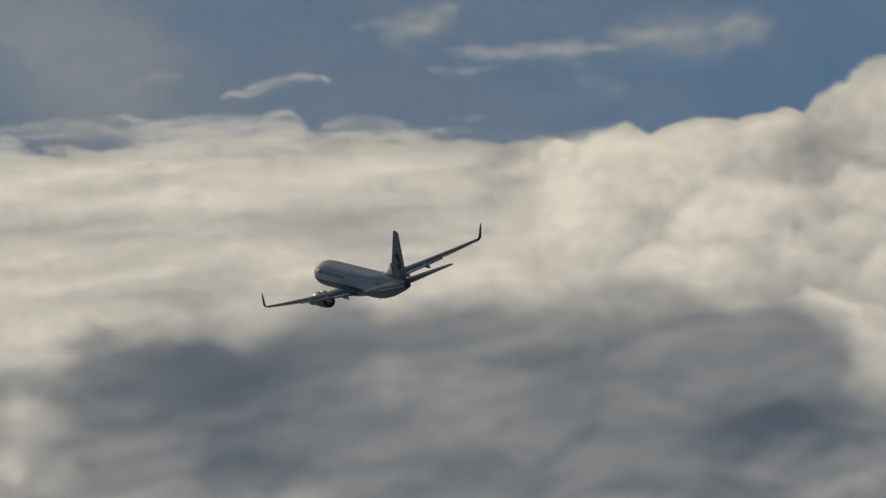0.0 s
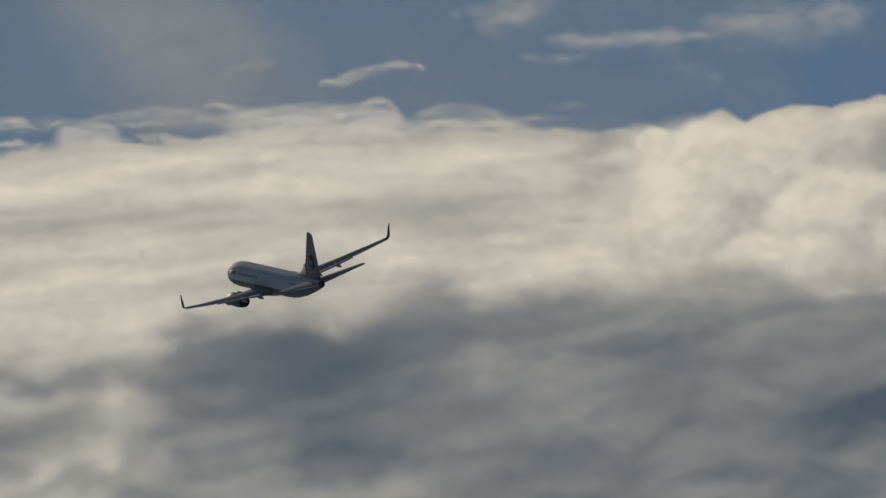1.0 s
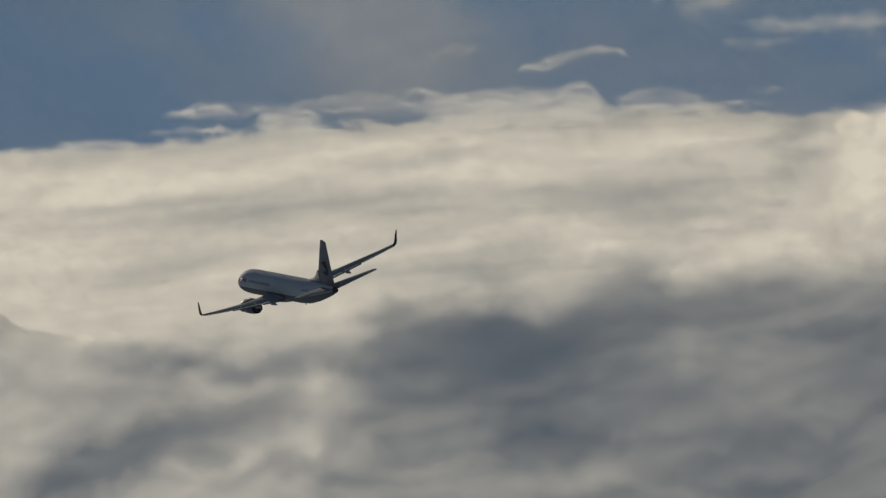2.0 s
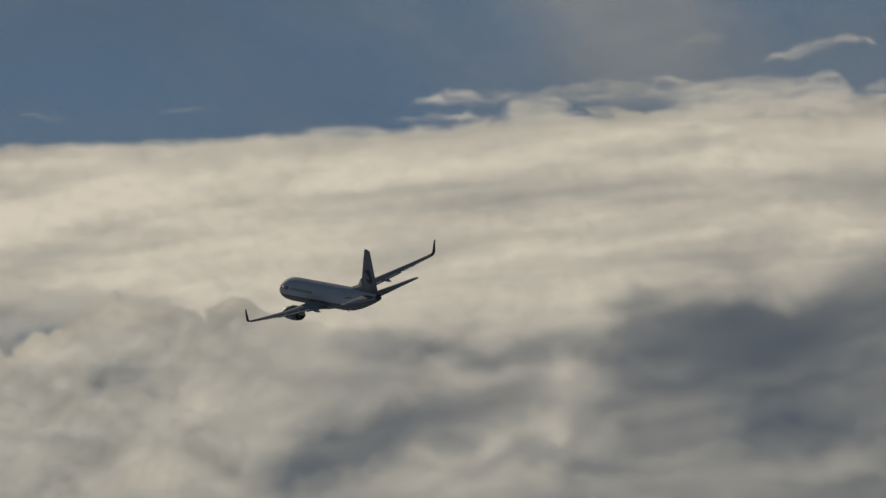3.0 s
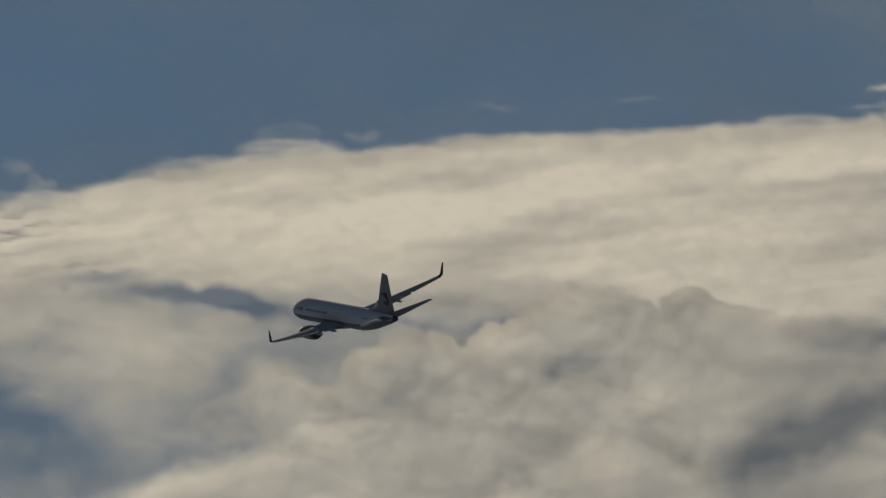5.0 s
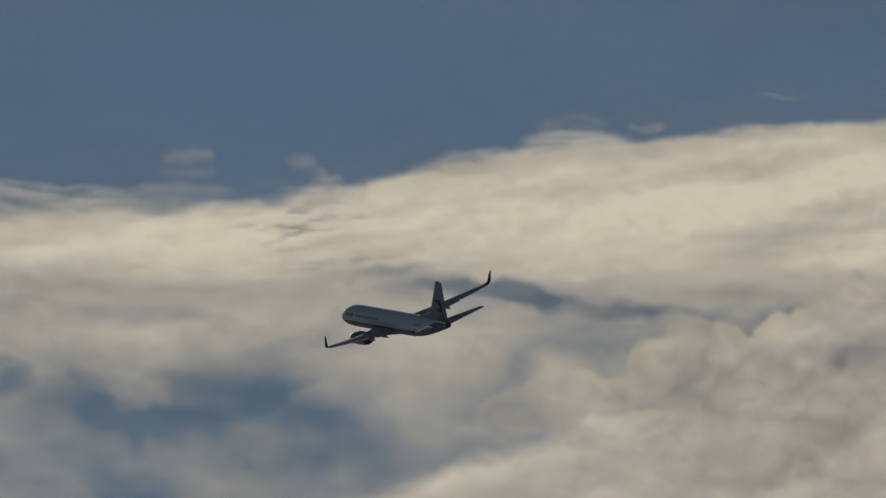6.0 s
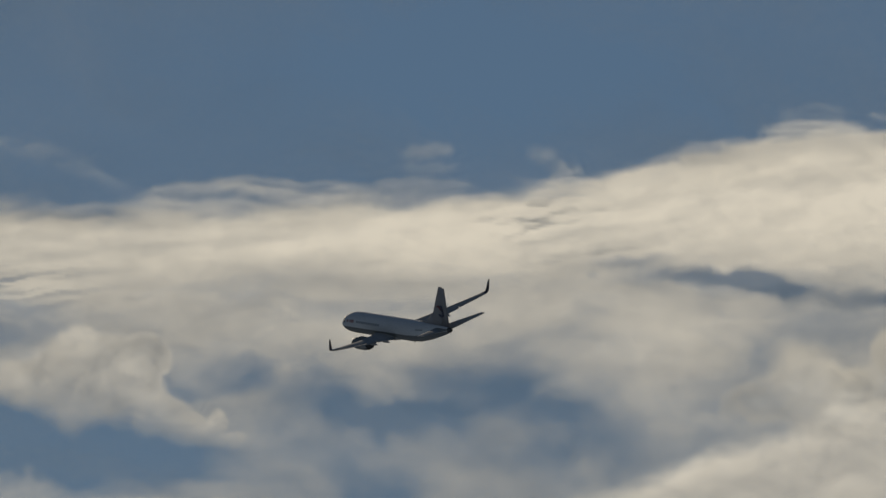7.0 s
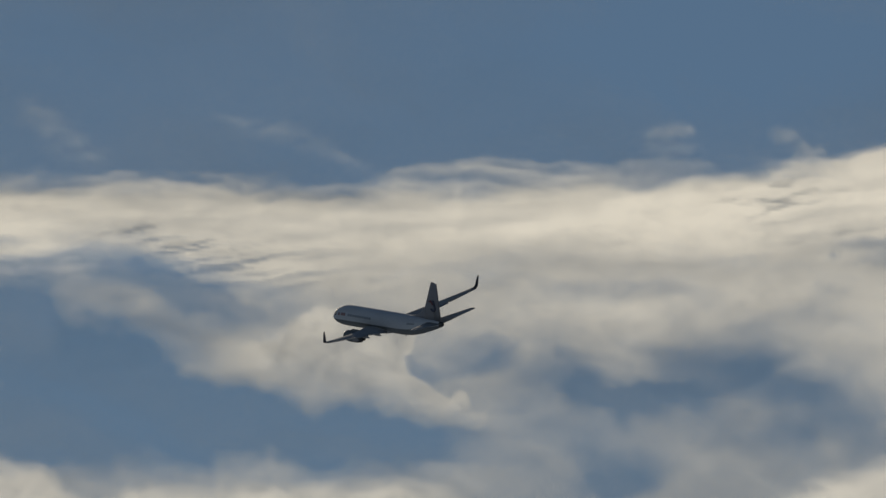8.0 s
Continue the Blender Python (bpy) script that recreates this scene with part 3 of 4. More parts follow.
make_wisp("curved bright wisp of cloud in blue sky", -398, -268, -190, -300, 11, -14, 0.75, 811, tail=0.1)
make_wisp("long pale cloud streak across the blue sky", 0, -352, 330, -366, 15, 6, 0.5, 821, torn=0.7)
make_wisp("broad pale cloud patch across the blue sky", 270, -380, 600, -402, 40, 8, 0.46, 831, 0.56, torn=0.6)
make_wisp("ragged pale cloud patch in the blue sky", -120, -372, 30, -432, 30, 6, 0.48, 841, 0.56, torn=0.8)
make_wisp("faint torn wisp of cloud", -160, -396, -40, -408, 14, 0, 0.3, 843, 0.54)
make_wisp("faint short wisp of cloud", -565, -288, -448, -308, 11, -8, 0.34, 851, 0.55)
make_wisp("faint short wisp of cloud", -30, -318, 100, -322, 10, 0, 0.32, 861, 0.55)
make_wisp("faint diagonal wisp of cloud", 180, -350, 340, -270, 26, 0, 0.14, 865, 0.5)
make_wisp("thin pale wisp of cloud above the bank", -1740, -166, -1620, -170, 6, -2, 0.15, 895, 0.5, 0.35)
make_wisp("thin pale wisp of cloud above the bank", -1480, -170, -1350, -176, 6, -2, 0.15, 897, 0.5, 0.35)
make_wisp("small smooth puff of cloud", -2775, -60, -2672, -72, 15, -6, 0.3, 901, 0.46, torn=0.4)
make_wisp("small smooth puff of cloud", -2775, -36, -2660, -40, 10, 0, 0.2, 905, 0.46, torn=0.4)
make_wisp("hooked wisp of cloud", -2560, -66, -2468, -26, 17, -9, 0.24, 911, 0.46, torn=1.6)
make_wisp("torn wisp of cloud over the bank", -2510, -10, -2440, -40, 16, 0, 0.3, 915, 0.5)
make_wisp("faint diagonal wisp of cloud", -3540, -104, -3230, 10, 20, -12, 0.14, 921, 0.5)
make_wisp("faint diagonal wisp of cloud", -3880, -130, -3710, -10, 34, 0, 0.15, 931, 0.5)


def make_cap(label, u0, u1, top, drop, lean, thick, strength, seed, thin=0.66):
    """A smooth lens of cloud: a clear upper edge that sinks towards its ends, torn and fading below."""
    def lens(u, v):
        wu, wv = warped(*warped(u, v, 110, 10, seed, 2), 34, 5, seed + 31, 2)
        s = np.clip((wu - u0) / (u1 - u0), -0.2, 1.2)
        d = wv - top - drop * (2 * s - 1) ** 2 + lean * (wu - (u0 + u1) / 2)
        torn = fbm(wu / 110, wv / 18, seed + 3, 5, 0.48)
        cover = 0.85 * strength * smooth(-7, 8, d) * np.exp(-(np.maximum(d, 0) / (0.6 * thick)) ** 2) * np.clip(0.85 + 0.9 * torn, 0, 1.1) * smooth(-0.04, 0.16, s) * (1 - smooth(0.84, 1.04, s))
        return cover, thin + 0.14 * torn, 0.6 * cover

    make_cloud("cloud_wisp", label, u0 - 40, u1 + 40, top - 60 - abs(lean) * (u1 - u0), top + drop + thick + 60 + abs(lean) * (u1 - u0), 4860, lens, 3.0, 2.0, group="high cloud wisps")


make_cap("smooth pale dome of cloud on the bank", -570, -225, -236, 22, 0.0, 130, 0.95, 1101, 0.72)
make_cap("streaked pale cap of cloud on the bank", -800, -470, -221, 8, 0.0, 44, 0.5, 1091, 0.66)
make_cap("small rounded puff of cloud on the bank", -330, -240, -248, 30, 0.0, 110, 0.75, 1111, 0.70)
make_cap("torn pale tuft of cloud over the bank", -860, -735, -204, 14, 0.0, 90, 0.8, 1141, 0.68)
make_cap("grey lens of cloud over the bank", -226, -54, -235, 14, 0.0, 56, 0.58, 1151, 0.58)
make_cap("grey lens of cloud over the bank", -1225, -1050, -147, 9, 0.03, 60, 0.7, 1221, 0.62)
make_cap("grey dome of thin cloud over the bank", -2135, -1935, -114, 12, 0.02, 70, 0.8, 1231, 0.60)
make_cap("faint grey tuft of cloud above the bank", -2105, -1975, -140, 8, 0.0, 44, 0.26, 1241, 0.46)
make_cap("torn grey fringe of cloud over the bank", -2340, -2110, -77, 8, 0.14, 60, 0.5, 1261, 0.54)
make_cap("broad grey hump of thin cloud over the bank", -3280, -2810, -20, 26, 0.03, 120, 0.72, 1271, 0.50)
make_cap("faint grey streak of cloud over the bank", -2840, -2640, -20, 8, 0.0, 50, 0.4, 1281, 0.50)
make_wisp("pale streaked wisp of cloud over the bank", -765, -214, -495, -222, 9, -6, 0.75, 1121, 0.68, 0.3)
make_wisp("thin pale streak of cloud over the bank", -760, -200, -540, -206, 6, -2, 0.6, 1131, 0.68, 0.3)
make_wisp("thin pale streak of cloud over the bank", -270, -202, 90, -206, 7, -3, 0.75, 1161, 0.68, 0.3)
make_wisp("faint tuft of cloud above the bank", 5, -230, 90, -236, 8, 0, 0.24, 1171, 0.54)
make_wisp("pale streaked wisp of cloud over the bank", -1030, -188, -800, -206, 12, -6, 0.62, 1181, 0.68, 0.3, 1.7)
make_wisp("thin pale streak of cloud over the bank", -1080, -152, -840, -172, 7, -3, 0.6, 1191, 0.66, 0.4, 1.5)
make_wisp("torn pale streak of cloud over the bank", -875, -176, -735, -182, 9, -2, 0.6, 1201, 0.62, 0.3)
make_wisp("faint tuft of cloud above the bank", -825, -208, -750, -216, 6, 0, 0.3, 1211, 0.56)
make_wisp("faint grey tuft of cloud above the bank", -1945, -118, -1872, -126, 9, 0, 0.28, 1251, 0.48)


def haze(u, v):
    wu, wv = warped(u, v, 500, 160, 951)
    streaky = fbm((wu + 0.5 * wv) / 900, (wv - 0.35 * wu) / 240, 961, 5)
    cover = 0.22 + 0.08 * smooth(-1500, -500, u) * (1 - smooth(-50, 300, u)) + 0.3 * np.clip(-1.6 * slits(u, v), 0, 1) + 0.12 * smooth(-20, 40, v - np.interp(u, HEM_U, HEM_V)) * smooth(-3200, -2700, u) + 0.20 * streaky
    cover = cover + marks(u, v, [(-690, -350, 300, 120, -48, 0.33), (-570, -370, 190, 100, -30, 0.22), (-1000, -420, 500, 70, 0, 0.10), (-2900, -420, 1300, 90, 0, 0.10), (-2560, -190, 420, 110, 0, -0.16), (-2690, -290, 330, 160, 0, -0.17), (-380, -400, 170, 60, 0, -0.16), (-1500, -200, 300, 70, 0, -0.08), (620, -300, 200, 60, -10, -0.10), (-20, -290, 200, 60, -8, 0.10), (-1060, -330, 260, 40, -28, 0.08)], 60)
    edge = smooth(-4100, -3950, u) * (1 - smooth(850, 950, u)) * np.maximum(np.maximum(1 - smooth(12, 50, v - ridge(u)), smooth(-20, 40, v - np.interp(u, HEM_U, HEM_V))), np.clip(-1.6 * slits(u, v), 0, 1))
    return np.clip(cover, 0, 0.65) * edge, 0.09 + 0.09 * smooth(-1300, -300, u) + 0.15 * np.exp(-((u + 690) / 240) ** 2 - ((v + 350) / 140) ** 2) + 0.08 * fbm(wu / 400, wv / 200, 971, 4), 0.5 * cover


make_cloud("cirrus_veil", "faint grey high haze over blue sky", -4100, 950, -560, 640, 4700, haze, 12.0, 4.0)


# ---- the airliner: nose at the origin, y ahead, z up ----
def part(name, bm, mats, parent, label=""):
    mesh = bpy.data.meshes.new(name)
    bmesh.ops.recalc_face_normals(bm, faces=bm.faces)
    for f in bm.faces:
        f.smooth = True
    bm.to_mesh(mesh)
    bm.free()
    for m in mats if isinstance(mats, (list, tuple)) else [mats]:
        mesh.materials.append(m)
    ob = new(name, mesh)
    ob.parent = parent
    return tagged(ob, label)


def loft(bm, rings, close_first=True, close_last=True):
    """A skin over rings of points, each a closed loop of the same length."""
    made = [[bm.verts.new(p) for p in ring] for ring in rings]
    for a, b in zip(made, made[1:]):
        for i in range(len(a)):
            bm.faces.new((a[i - 1], a[i], b[i], b[i - 1]))
    if close_first:
        bm.faces.new(made[0])
    if close_last:
        bm.faces.new(made[-1])
    return made


HULL_S = [0.0, 0.12, 0.4, 1.0, 2.0, 3.2, 4.8, 6.5, 24.0, 27.0, 30.0, 33.0, 35.2, 36.6, 37.2]
HULL_W = [0.05, 0.28, 0.55, 0.95, 1.36, 1.66, 1.83, 1.88, 1.88, 1.82, 1.56, 1.13, 0.75, 0.48, 0.34]
HULL_H = [0.05, 0.27, 0.54, 0.94, 1.40, 1.76, 1.95, 2.0, 2.0, 1.90, 1.60, 1.18, 0.84, 0.56, 0.42]
HULL_Z = [-1.33, -1.31, -1.27, -1.16, -0.98, -0.81, -0.68, -0.63, -0.43, -0.30, -0.02, 0.36, 0.66, 0.84, 0.90]


def hull_point(s, angle, out=0.0):
    """On the skin s metres aft of the nose; angle 0 is the crown, 90 the left side, 180 the keel."""
    a = radians(angle)
    w, h, z = (np.interp(s, HULL_S, k) for k in (HULL_W, HULL_H, HULL_Z))
    return Vector((-(w + out) * math.sin(a), -s, z + (h + out) * math.cos(a)))


def make_hull(plane):
    bm = bmesh.new()
    stations = sorted(set(list(HULL_S) + [0.03, 0.22, 0.65, 1.5, 2.6, 4.0, 5.6] + [8 + 2 * k for k in range(8)] + [25.5, 28.5, 31.5, 34.3, 36.0]))
    loft(bm, [[hull_point(s, 360 * k / 40) for k in range(40)] for s in stations])
    for f in bm.faces:
        c = f.calc_center_median()
        if c.z - np.interp(-c.y, HULL_S, HULL_Z) < -0.12 * np.interp(-c.y, HULL_S, HULL_H) and -c.y > 1.3:
            f.material_index = 1
        if -c.y > 36.5:
            f.material_index = 2
    hull = part("fuselage", bm, [WHITE, BELLY, SOOT], plane, "white fuselage with grey belly and dark tail cone")
    bm = bmesh.new()
    rings = []
    for k in range(13):
        q = k / 12
        s, swell = 10.6 + 11.0 * q, math.sin(math.pi * min(max(q, 0.004), 0.996)) ** 0.45
        rings.append([Vector((2.15 * swell * math.cos(2 * math.pi * j / 24), -s, -1.80 + 1.0 * swell * math.sin(2 * math.pi * j / 24))) for j in range(24)])
    loft(bm, rings)
    part("belly_fairing", bm, WING, plane, "pale grey belly fairing")
    # windscreen panes
    for side in (1, -1):
        for lo, hi, s0, s1 in ((8, 30, 2.05, 2.75), (33, 55, 2.2, 2.95), (58, 74, 2.55, 3.2)):
            patch(hull, "windscreen_pane", GLASS, s0, s1, side * lo, side * hi, 0.015)
    # title and emblem on the sides, drawn as bars
    for side in (1, -1):
        patch(hull, "emblem_bar", MARK, 3.9, 6.6, side * 58, side * 74, 0.004)
        for k in range(10):
            patch(hull, "title_bar", TITLE, 7.4 + 0.8 * k, 8.1 + 0.8 * k, side * 61, side * 73, 0.004)
        patch(hull, "registration_bar", TITLE, 27.4, 29.6, side * 62, side * 70, 0.004)
    # antennas and beacon on the crown and keel
    for s, up in ((9.5, 1), (16.5, 1), (14.0, -1), (23.5, -1)):
        bm = bmesh.new()
        z0 = (1.36 if s < 12 else 1.44) if up > 0 else -2.55
        loft(bm, [[Vector((x, -s - a - lean, z0 + h * up)) for x, a in ((0.03, 0.0), (0.03, w), (-0.03, w), (-0.03, 0.0))] for h, w, lean in ((-0.1, 0.5, 0.0), (0.24, 0.25, 0.15))])
        part("antenna", bm, WHITE, hull)
    return hull


def patch(parent, name, mat, s0, s1, a0, a1, out):
    """A thin plate that follows the skin."""
    bm = bmesh.new()
    rows = []
    for i in range(5):
        s = s0 + (s1 - s0) * i / 4
        rows.append([bm.verts.new(hull_point(s, a0 + (a1 - a0) * j / 4, out)) for j in range(5)] + [bm.verts.new(hull_point(s, a0 + (a1 - a0) * j / 4, -0.02)) for j in range(4, -1, -1)])
    for a, b in zip(rows, rows[1:]):
        for i in range(len(a)):
            bm.faces.new((a[i - 1], a[i], b[i], b[i - 1]))
    bm.faces.new(rows[0])
    bm.faces.new(rows[-1])
    return part(name, bm, mat, parent)


FOIL = [(1.0, 0.0), (0.8, 0.022), (0.55, 0.048), (0.3, 0.06), (0.12, 0.05), (0.03, 0.028), (0.0, 0.0), (0.03, -0.02), (0.12, -0.035), (0.3, -0.045), (0.55, -0.036), (0.8, -0.015)]


def foil_ring(x, lead, chord, z, thick=1.0, upright=False, lean=0.0):
    """A wing section: lead metres aft of the nose, at x to the side. upright sections stand in the fin's plane."""
    ring = []
    for a, b in FOIL:
        off = b * chord * thick
        ring.append(Vector((x + off if upright else x - off * math.sin(lean), -lead - a * chord, z if upright else z + off * math.cos(lean))))
    return ring


WING_X = [1.2, 1.9, 3.8, 5.8, 8.5, 11.3, 14.2, 17.0]
WING_LEAD = [12.6, 13.2, 14.45, 15.75, 17.4, 19.05, 20.7, 22.3]
WING_CHORD = [8.3, 7.7, 6.1, 4.75, 3.95, 3.15, 2.35, 1.65]
WING_Z = [-1.75, -1.68, -1.42, -1.12, -0.64, -0.06, 0.52, 1.15]


def wing_at(x, what):
    return float(np.interp(x, WING_X, what))


def make_wing(plane, side, name):
    bm = bmesh.new()
    loft(bm, [foil_ring(side * x, l, c * 0.86, z, 1.05) for x, l, c, z in zip(WING_X, WING_LEAD, WING_CHORD, WING_Z)])
    wing = part(name, bm, WING, plane)
    # flaps and aileron along the trailing edge, the flaps let down a little
    for kind, x0, x1, drop in (("flap", 2.0, 5.6, 0.06), ("flap", 5.9, 11.6, 0.05), ("aileron", 11.9, 15.6, 0.0), ("trailing_edge", 15.7, 17.0, 0.0)):
        bm = bmesh.new()
        rings = []
        for x in (x0, (x0 + x1) / 2, x1):
            l, c, z = wing_at(x, WING_LEAD), wing_at(x, WING_CHORD), wing_at(x, WING_Z)
            h0 = 0.02 * c
            ring = [Vector((side * x, -l - 0.855 * c, z + h0)), Vector((side * x, -l - 0.93 * c, z + h0 * 0.6 - drop * 0.3)), Vector((side * x, -l - c, z - drop * 2.0)),
                    Vector((side * x, -l - 0.93 * c, z - h0 * 0.6 - drop * 0.9)), Vector((side * x, -l - 0.855 * c, z - h0 * 0.9))]
            rings.append(ring)
        loft(bm, rings)
        part(kind, bm, WING, wing)
    for x0, x1 in ((2.6, 5.2), (6.2, 9.0), (9.1, 11.8), (11.9, 14.4), (14.5, 16.8)):
        bm = bmesh.new()
        rings = []
        for x in (x0, x1):
            l, c, z = wing_at(x, WING_LEAD), wing_at(x, WING_CHORD), wing_at(x, WING_Z)
            rings.append([Vector((side * x, -l - a * c, z + b * c)) for a, b in ((0.09, 0.045), (0.0, 0.012), (-0.045, -0.03), (-0.02, -0.038), (0.05, -0.03))])
        loft(bm, rings)
        part("slat", bm, WING, wing)
    # flap-track fairings
    for x, long, deep in ((3.7, 3.4, 0.40), (6.4, 3.4, 0.44), (9.4, 3.0, 0.42)):
        bm = bmesh.new()
        end = wing_at(x, WING_LEAD) + wing_at(x, WING_CHORD) + 0.75
        z = wing_at(x, WING_Z) - 0.22
        rings = []
        for k in range(9):
            q = k / 8
            swell = max(math.sin(math.pi * q ** 0.8), 0.03)
            drop = -0.5 * max(q - 0.55, 0)
            rings.append([Vector((side * x + 0.22 * swell * math.cos(math.pi * j / 5), -(end - long) - long * q, z + drop + deep * swell * math.sin(math.pi * j / 5))) for j in range(10)])
        loft(bm, rings)
        part("flap_fairing", bm, WING, wing)
    # winglet: curves up out of the tip
    bm = bmesh.new()
    rings = []
    for x, z, lead, chord, lean in ((17.0, 1.15, 22.3, 1.65, 0.1), (17.3, 1.25, 22.55, 1.52, 0.45), (17.5, 1.50, 22.85, 1.40, 1.0), (17.6, 1.95, 23.15, 1.24, 1.32), (17.7, 2.85, 23.65, 0.92, 1.4), (17.82, 3.7, 24.25, 0.5, 1.4)):
        rings.append(foil_ring(0, lead, chord * (1 if chord > 1.6 else 0.8), 0, 0.9, lean=lean))
        for p in rings[-1]:
            p.x, p.z = side * (p.x + x), p.z + z
    loft(bm, rings)
    part("winglet", bm, NAVY, wing, "dark blue upswept winglet")
    bm = bmesh.new()
    bmesh.ops.create_uvsphere(bm, u_segments=10, v_segments=6, radius=0.11, matrix=Matrix.Translation((side * 17.05, -22.35, 1.15)))
    part("tip_light", bm, RED if side < 0 else WHITE, wing)
    return wing


def make_engine(plane, side):
    x, z = side * 4.83, -2.5
    ring = lambda s, r, flat=0.0: [Vector((x + r * math.cos(2 * math.pi * k / 32), -s, z + r * math.sin(2 * math.pi * k / 32) * (1 - flat * (math.sin(2 * math.pi * k / 32) < 0)))) for k in range(32)]
    bm = bmesh.new()
    loft(bm, [ring(11.05, 0.95, 0.06), ring(11.4, 1.04, 0.06), ring(12.1, 1.12, 0.05), ring(13.3, 1.13, 0.03), ring(14.5, 1.05), ring(15.6, 0.88), ring(15.6, 0.84), ring(13.9, 0.92), ring(12.3, 0.82)], False, False)
    engine = part("engine", bm, BELLY, plane, "grey rounded engine nacelle under the wing")
    bm = bmesh.new()
    loft(bm, [ring(12.3, 0.82), ring(11.3, 0.81), ring(10.95, 0.85, 0.04), ring(10.90, 0.90, 0.05), ring(11.07, 0.965, 0.06)], False, False)
    part("intake_lip", bm, METAL, engine, "bare metal intake lip")
    bm = bmesh.new()
    loft(bm, [ring(12.25, 0.82), ring(12.3, 0.82)])
    part("fan_disc", bm, SOOT, engine)
    bm = bmesh.new()
    loft(bm, [ring(11.7, 0.03), ring(11.95, 0.17), ring(12.25, 0.26)])
    part("spinner", bm, SOOT, engine)
    bm = bmesh.new()
    loft(bm, [ring(14.2, 0.82), ring(15.6, 0.64), ring(16.6, 0.46), ring(16.6, 0.42), ring(15.8, 0.44)], True, False)
    part("exhaust_nozzle", bm, SOOT, engine, "sooty metal exhaust nozzle")
    bm = bmesh.new()
    loft(bm, [ring(15.7, 0.41), ring(16.4, 0.28), ring(17.1, 0.04)])
    part("exhaust_cone", bm, SOOT, engine)
    bm = bmesh.new()
    rows = []
    for s, lo, hi, w in ((12.4, -1.45, -1.3, 0.05), (13.2, -1.5, -1.05, 0.18), (15.0, -1.8, -1.05, 0.22), (16.8, -1.75, -1.1, 0.18), (18.2, -1.35, -1.1, 0.04)):
        rows.append([Vector((x + w, -s, lo)), Vector((x + w, -s, hi)), Vector((x - w, -s, hi)), Vector((x - w, -s, lo))])
    loft(bm, rows)
    part("pylon", bm, BELLY, engine)
    return engine


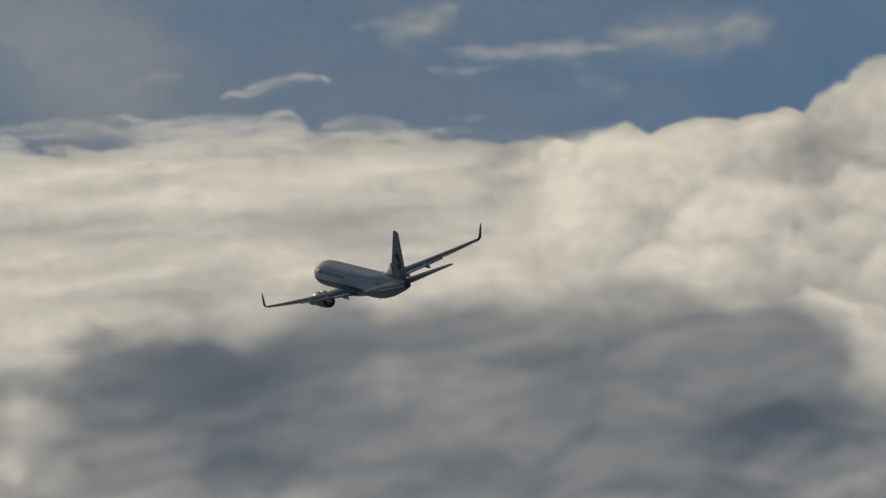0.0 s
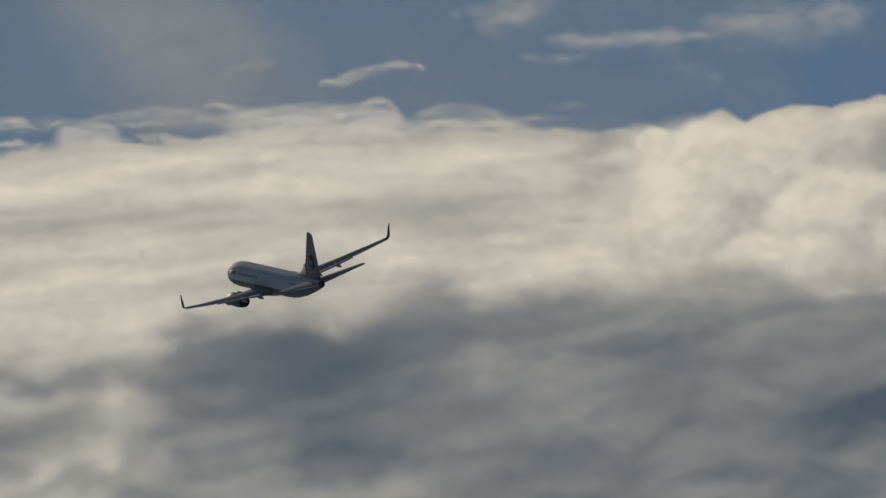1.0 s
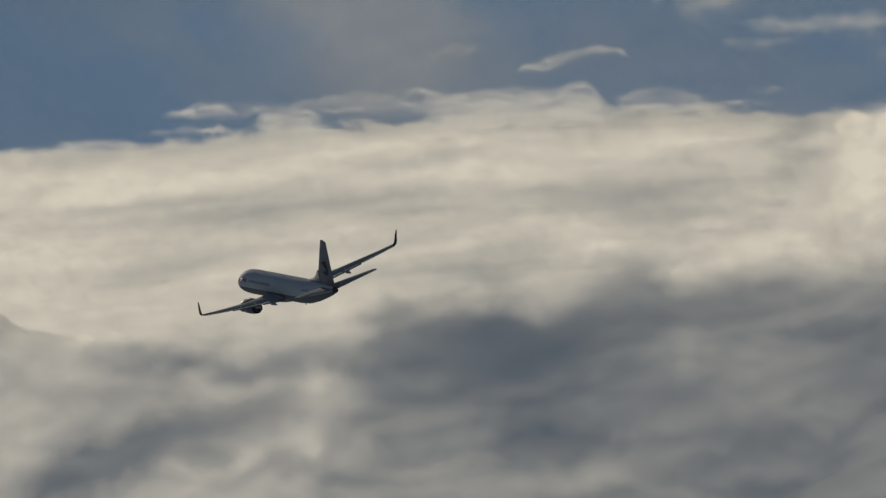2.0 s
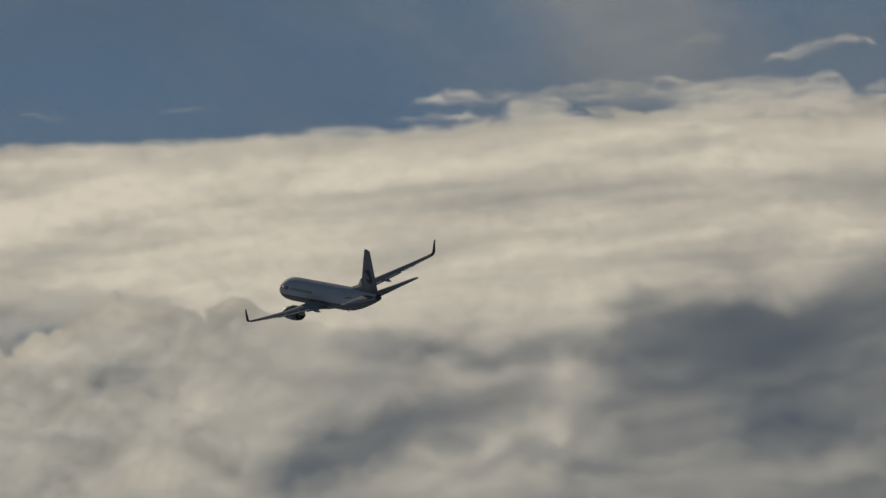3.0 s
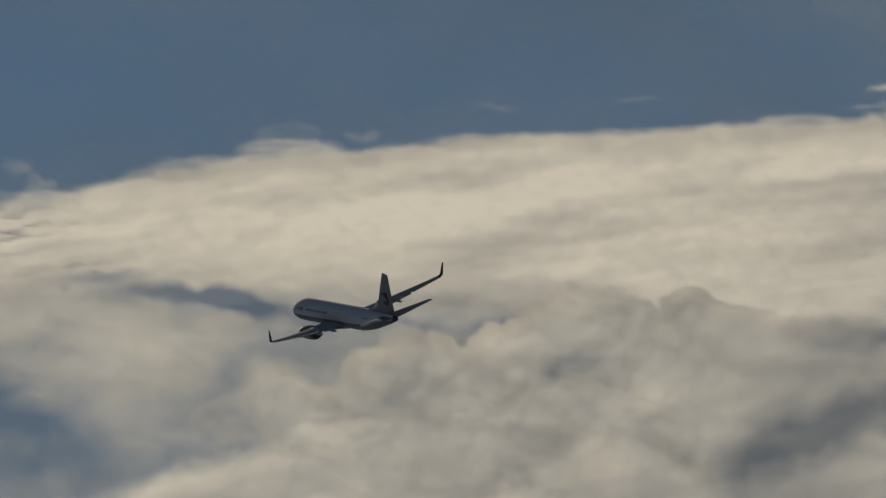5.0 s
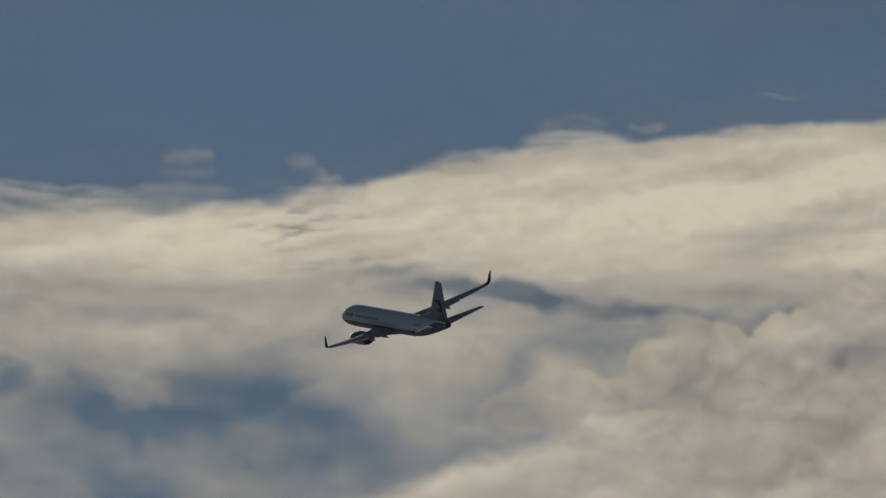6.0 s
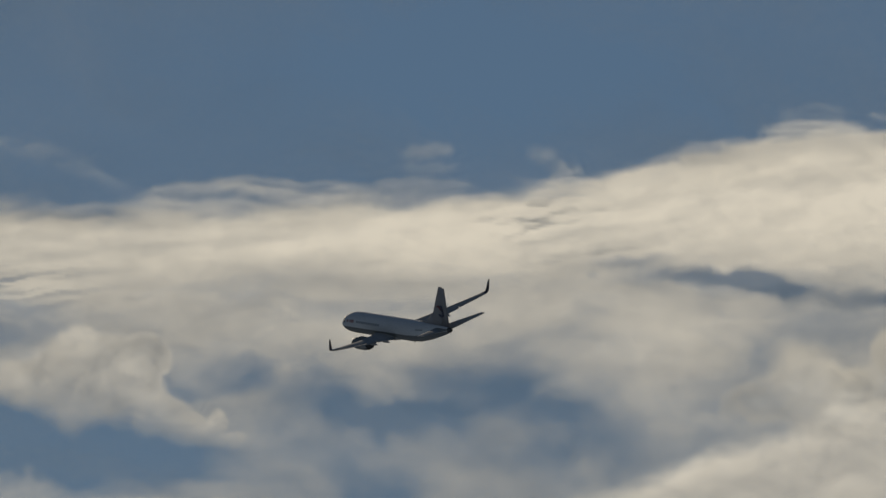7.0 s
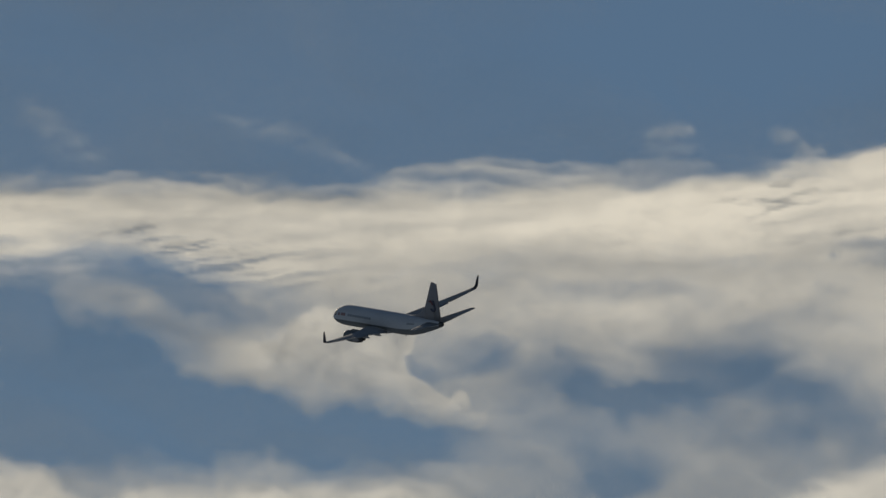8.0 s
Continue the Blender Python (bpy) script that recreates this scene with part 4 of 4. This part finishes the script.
def make_tail(plane):
    bm = bmesh.new()
    loft(bm, [foil_ring(0, 30.2, 5.2, 0.95, 0.85, True), foil_ring(0, 31.6, 4.15, 2.8, 0.85, True), foil_ring(0, 36.1, 1.35, 9.0, 0.8, True), foil_ring(0, 36.35, 1.0, 9.14, 0.5, True)])
    fin = part("fin", bm, FIN, plane, "pale grey tail fin with a dark emblem")
    bm = bmesh.new()
    loft(bm, [[Vector((w, -s, z)), Vector((-w, -s, z)), Vector((-w, -s, top)), Vector((w, -s, top))] for s, w, z, top in ((26.4, 0.03, 1.3, 1.58), (28.2, 0.07, 1.25, 1.8), (29.7, 0.10, 1.2, 2.2), (31.0, 0.14, 1.15, 2.85), (32.0, 0.17, 1.1, 3.7), (32.6, 0.2, 1.1, 3.8))])
    part("dorsal_fillet", bm, FIN, fin)
    bm = bmesh.new()
    rows = []
    for z, s0, s1, w in ((1.35, 35.1, 37.1, 0.16), (4.0, 35.72, 37.4, 0.12), (8.75, 37.1, 38.05, 0.06), (8.95, 37.15, 38.05, 0.05)):
        rows.append([Vector((w, -s0, z)), Vector((0.0, -s1, z)), Vector((-w, -s0, z)), Vector((0.0, -s0 + 0.05, z))])
    loft(bm, rows)
    part("rudder", bm, FIN, fin)
    # emblem: two opposed crescents on each side of the fin
    for side in (1, -1):
        for mat, cs, cz, r, start, end, thick in ((RED, 34.9, 4.7, 0.6, 40, 190, 0.3), (EMBLEM, 35.3, 4.2, 0.75, 130, 330, 0.42), (EMBLEM, 35.5, 4.9, 0.5, 80, 240, 0.3)):
            bm = bmesh.new()
            rows = []
            for k in range(13):
                a = radians(start + (end - start) * k / 12)
                half = thick * math.sin(math.pi * (k + 0.3) / 12.6) / 2 + 0.03
                rows.append([Vector((side * (0.31 if wide else 0.02), -cs + (r + d) * math.cos(a), cz + (r + d) * math.sin(a))) for d, wide in ((-half, 0), (-half, 1), (half, 1), (half, 0))])
            loft(bm, rows)
            part("emblem_crescent", bm, mat, fin)
    for side in (-1, 1):
        bm = bmesh.new()
        loft(bm, [foil_ring(side * 0.4, 32.9, 4.3, 1.05, 0.62), foil_ring(side * 3.8, 35.0, 2.75, 1.55, 0.6), foil_ring(side * 6.9, 36.95, 1.45, 2.0, 0.6), foil_ring(side * 7.17, 37.35, 0.95, 2.04, 0.5)])
        stab = part("tailplane", bm, WING, plane)
        bm = bmesh.new()
        rows = []
        for x, l, c, z in ((1.2, 33.4, 3.93, 1.17), (3.8, 35.0, 2.75, 1.55), (6.8, 36.9, 1.5, 1.985)):
            rows.append([Vector((side * x, -l - 0.72 * c, z + 0.018 * c)), Vector((side * x, -l - 1.02 * c, z - 0.005)), Vector((side * x, -l - 0.72 * c, z - 0.014 * c))])
        loft(bm, rows)
        part("elevator", bm, WING, stab)
    bm = bmesh.new()
    centre = Vector((0, -37.2, 0.90))
    loft(bm, [[centre + Vector((r * math.cos(2 * math.pi * k / 20), -d, r * math.sin(2 * math.pi * k / 20))) for k in range(20)] for d, r in ((-0.3, 0.36), (0.18, 0.30), (0.18, 0.24), (-0.1, 0.2))], False, True)
    part("exhaust_pipe", bm, SOOT, plane, "sooty tail exhaust pipe")


def make_airliner():
    plane = tagged(new("airliner"), "light grey-white twin-engine jet airliner banking in flight, dark winglets", "airplane")
    make_hull(plane)
    for side in (-1, 1):
        make_wing(plane, side, "wing")
        make_engine(plane, side)
    make_tail(plane)
    return plane


airliner = make_airliner()


def motions():
    """The airliner climbs away in a gentle left turn."""
    rows = [  # seconds, place, turn in degrees
    (0.0, -18.77, 2091.68, 482.12, 18.94, -20.80, 16.27),
    (0.5, -32.46, 2131.23, 490.22, 18.98, -21.81, 16.74),
    (1.0, -47.43, 2166.02, 497.13, 18.69, -22.33, 17.85),
    (1.2, -53.32, 2180.03, 499.76, 18.57, -22.55, 18.35),
    (2.3, -90.03, 2262.27, 514.37, 17.94, -23.73, 20.94),
    (2.5, -97.29, 2277.72, 517.12, 17.90, -23.90, 21.38),
    (3.0, -115.98, 2318.70, 524.70, 17.76, -23.97, 22.66),
    (3.5, -135.46, 2354.11, 531.27, 17.69, -23.90, 23.97),
    (4.0, -155.69, 2387.08, 537.53, 17.74, -23.89, 25.10),
    (4.2, -163.99, 2399.63, 539.90, 17.67, -24.11, 25.55),
    (5.3, -213.35, 2471.82, 552.92, 17.83, -25.74, 27.82),
    (5.5, -222.94, 2485.18, 555.54, 17.86, -25.84, 28.49),
    (6.0, -247.54, 2521.53, 562.64, 17.83, -25.44, 30.25),
    (6.5, -272.76, 2554.30, 569.13, 17.54, -24.61, 32.02),
    (7.0, -298.65, 2586.92, 575.56, 17.24, -24.01, 33.17),
    (7.5, -325.46, 2616.35, 581.39, 17.01, -23.77, 34.28),
    (8.0, -353.38, 2648.14, 588.05, 17.45, -23.63, 35.38),
    ]
    walk(airliner, [(t, pose(x, y, z, rx, ry, rz)) for t, x, y, z, rx, ry, rz in rows])


motions()
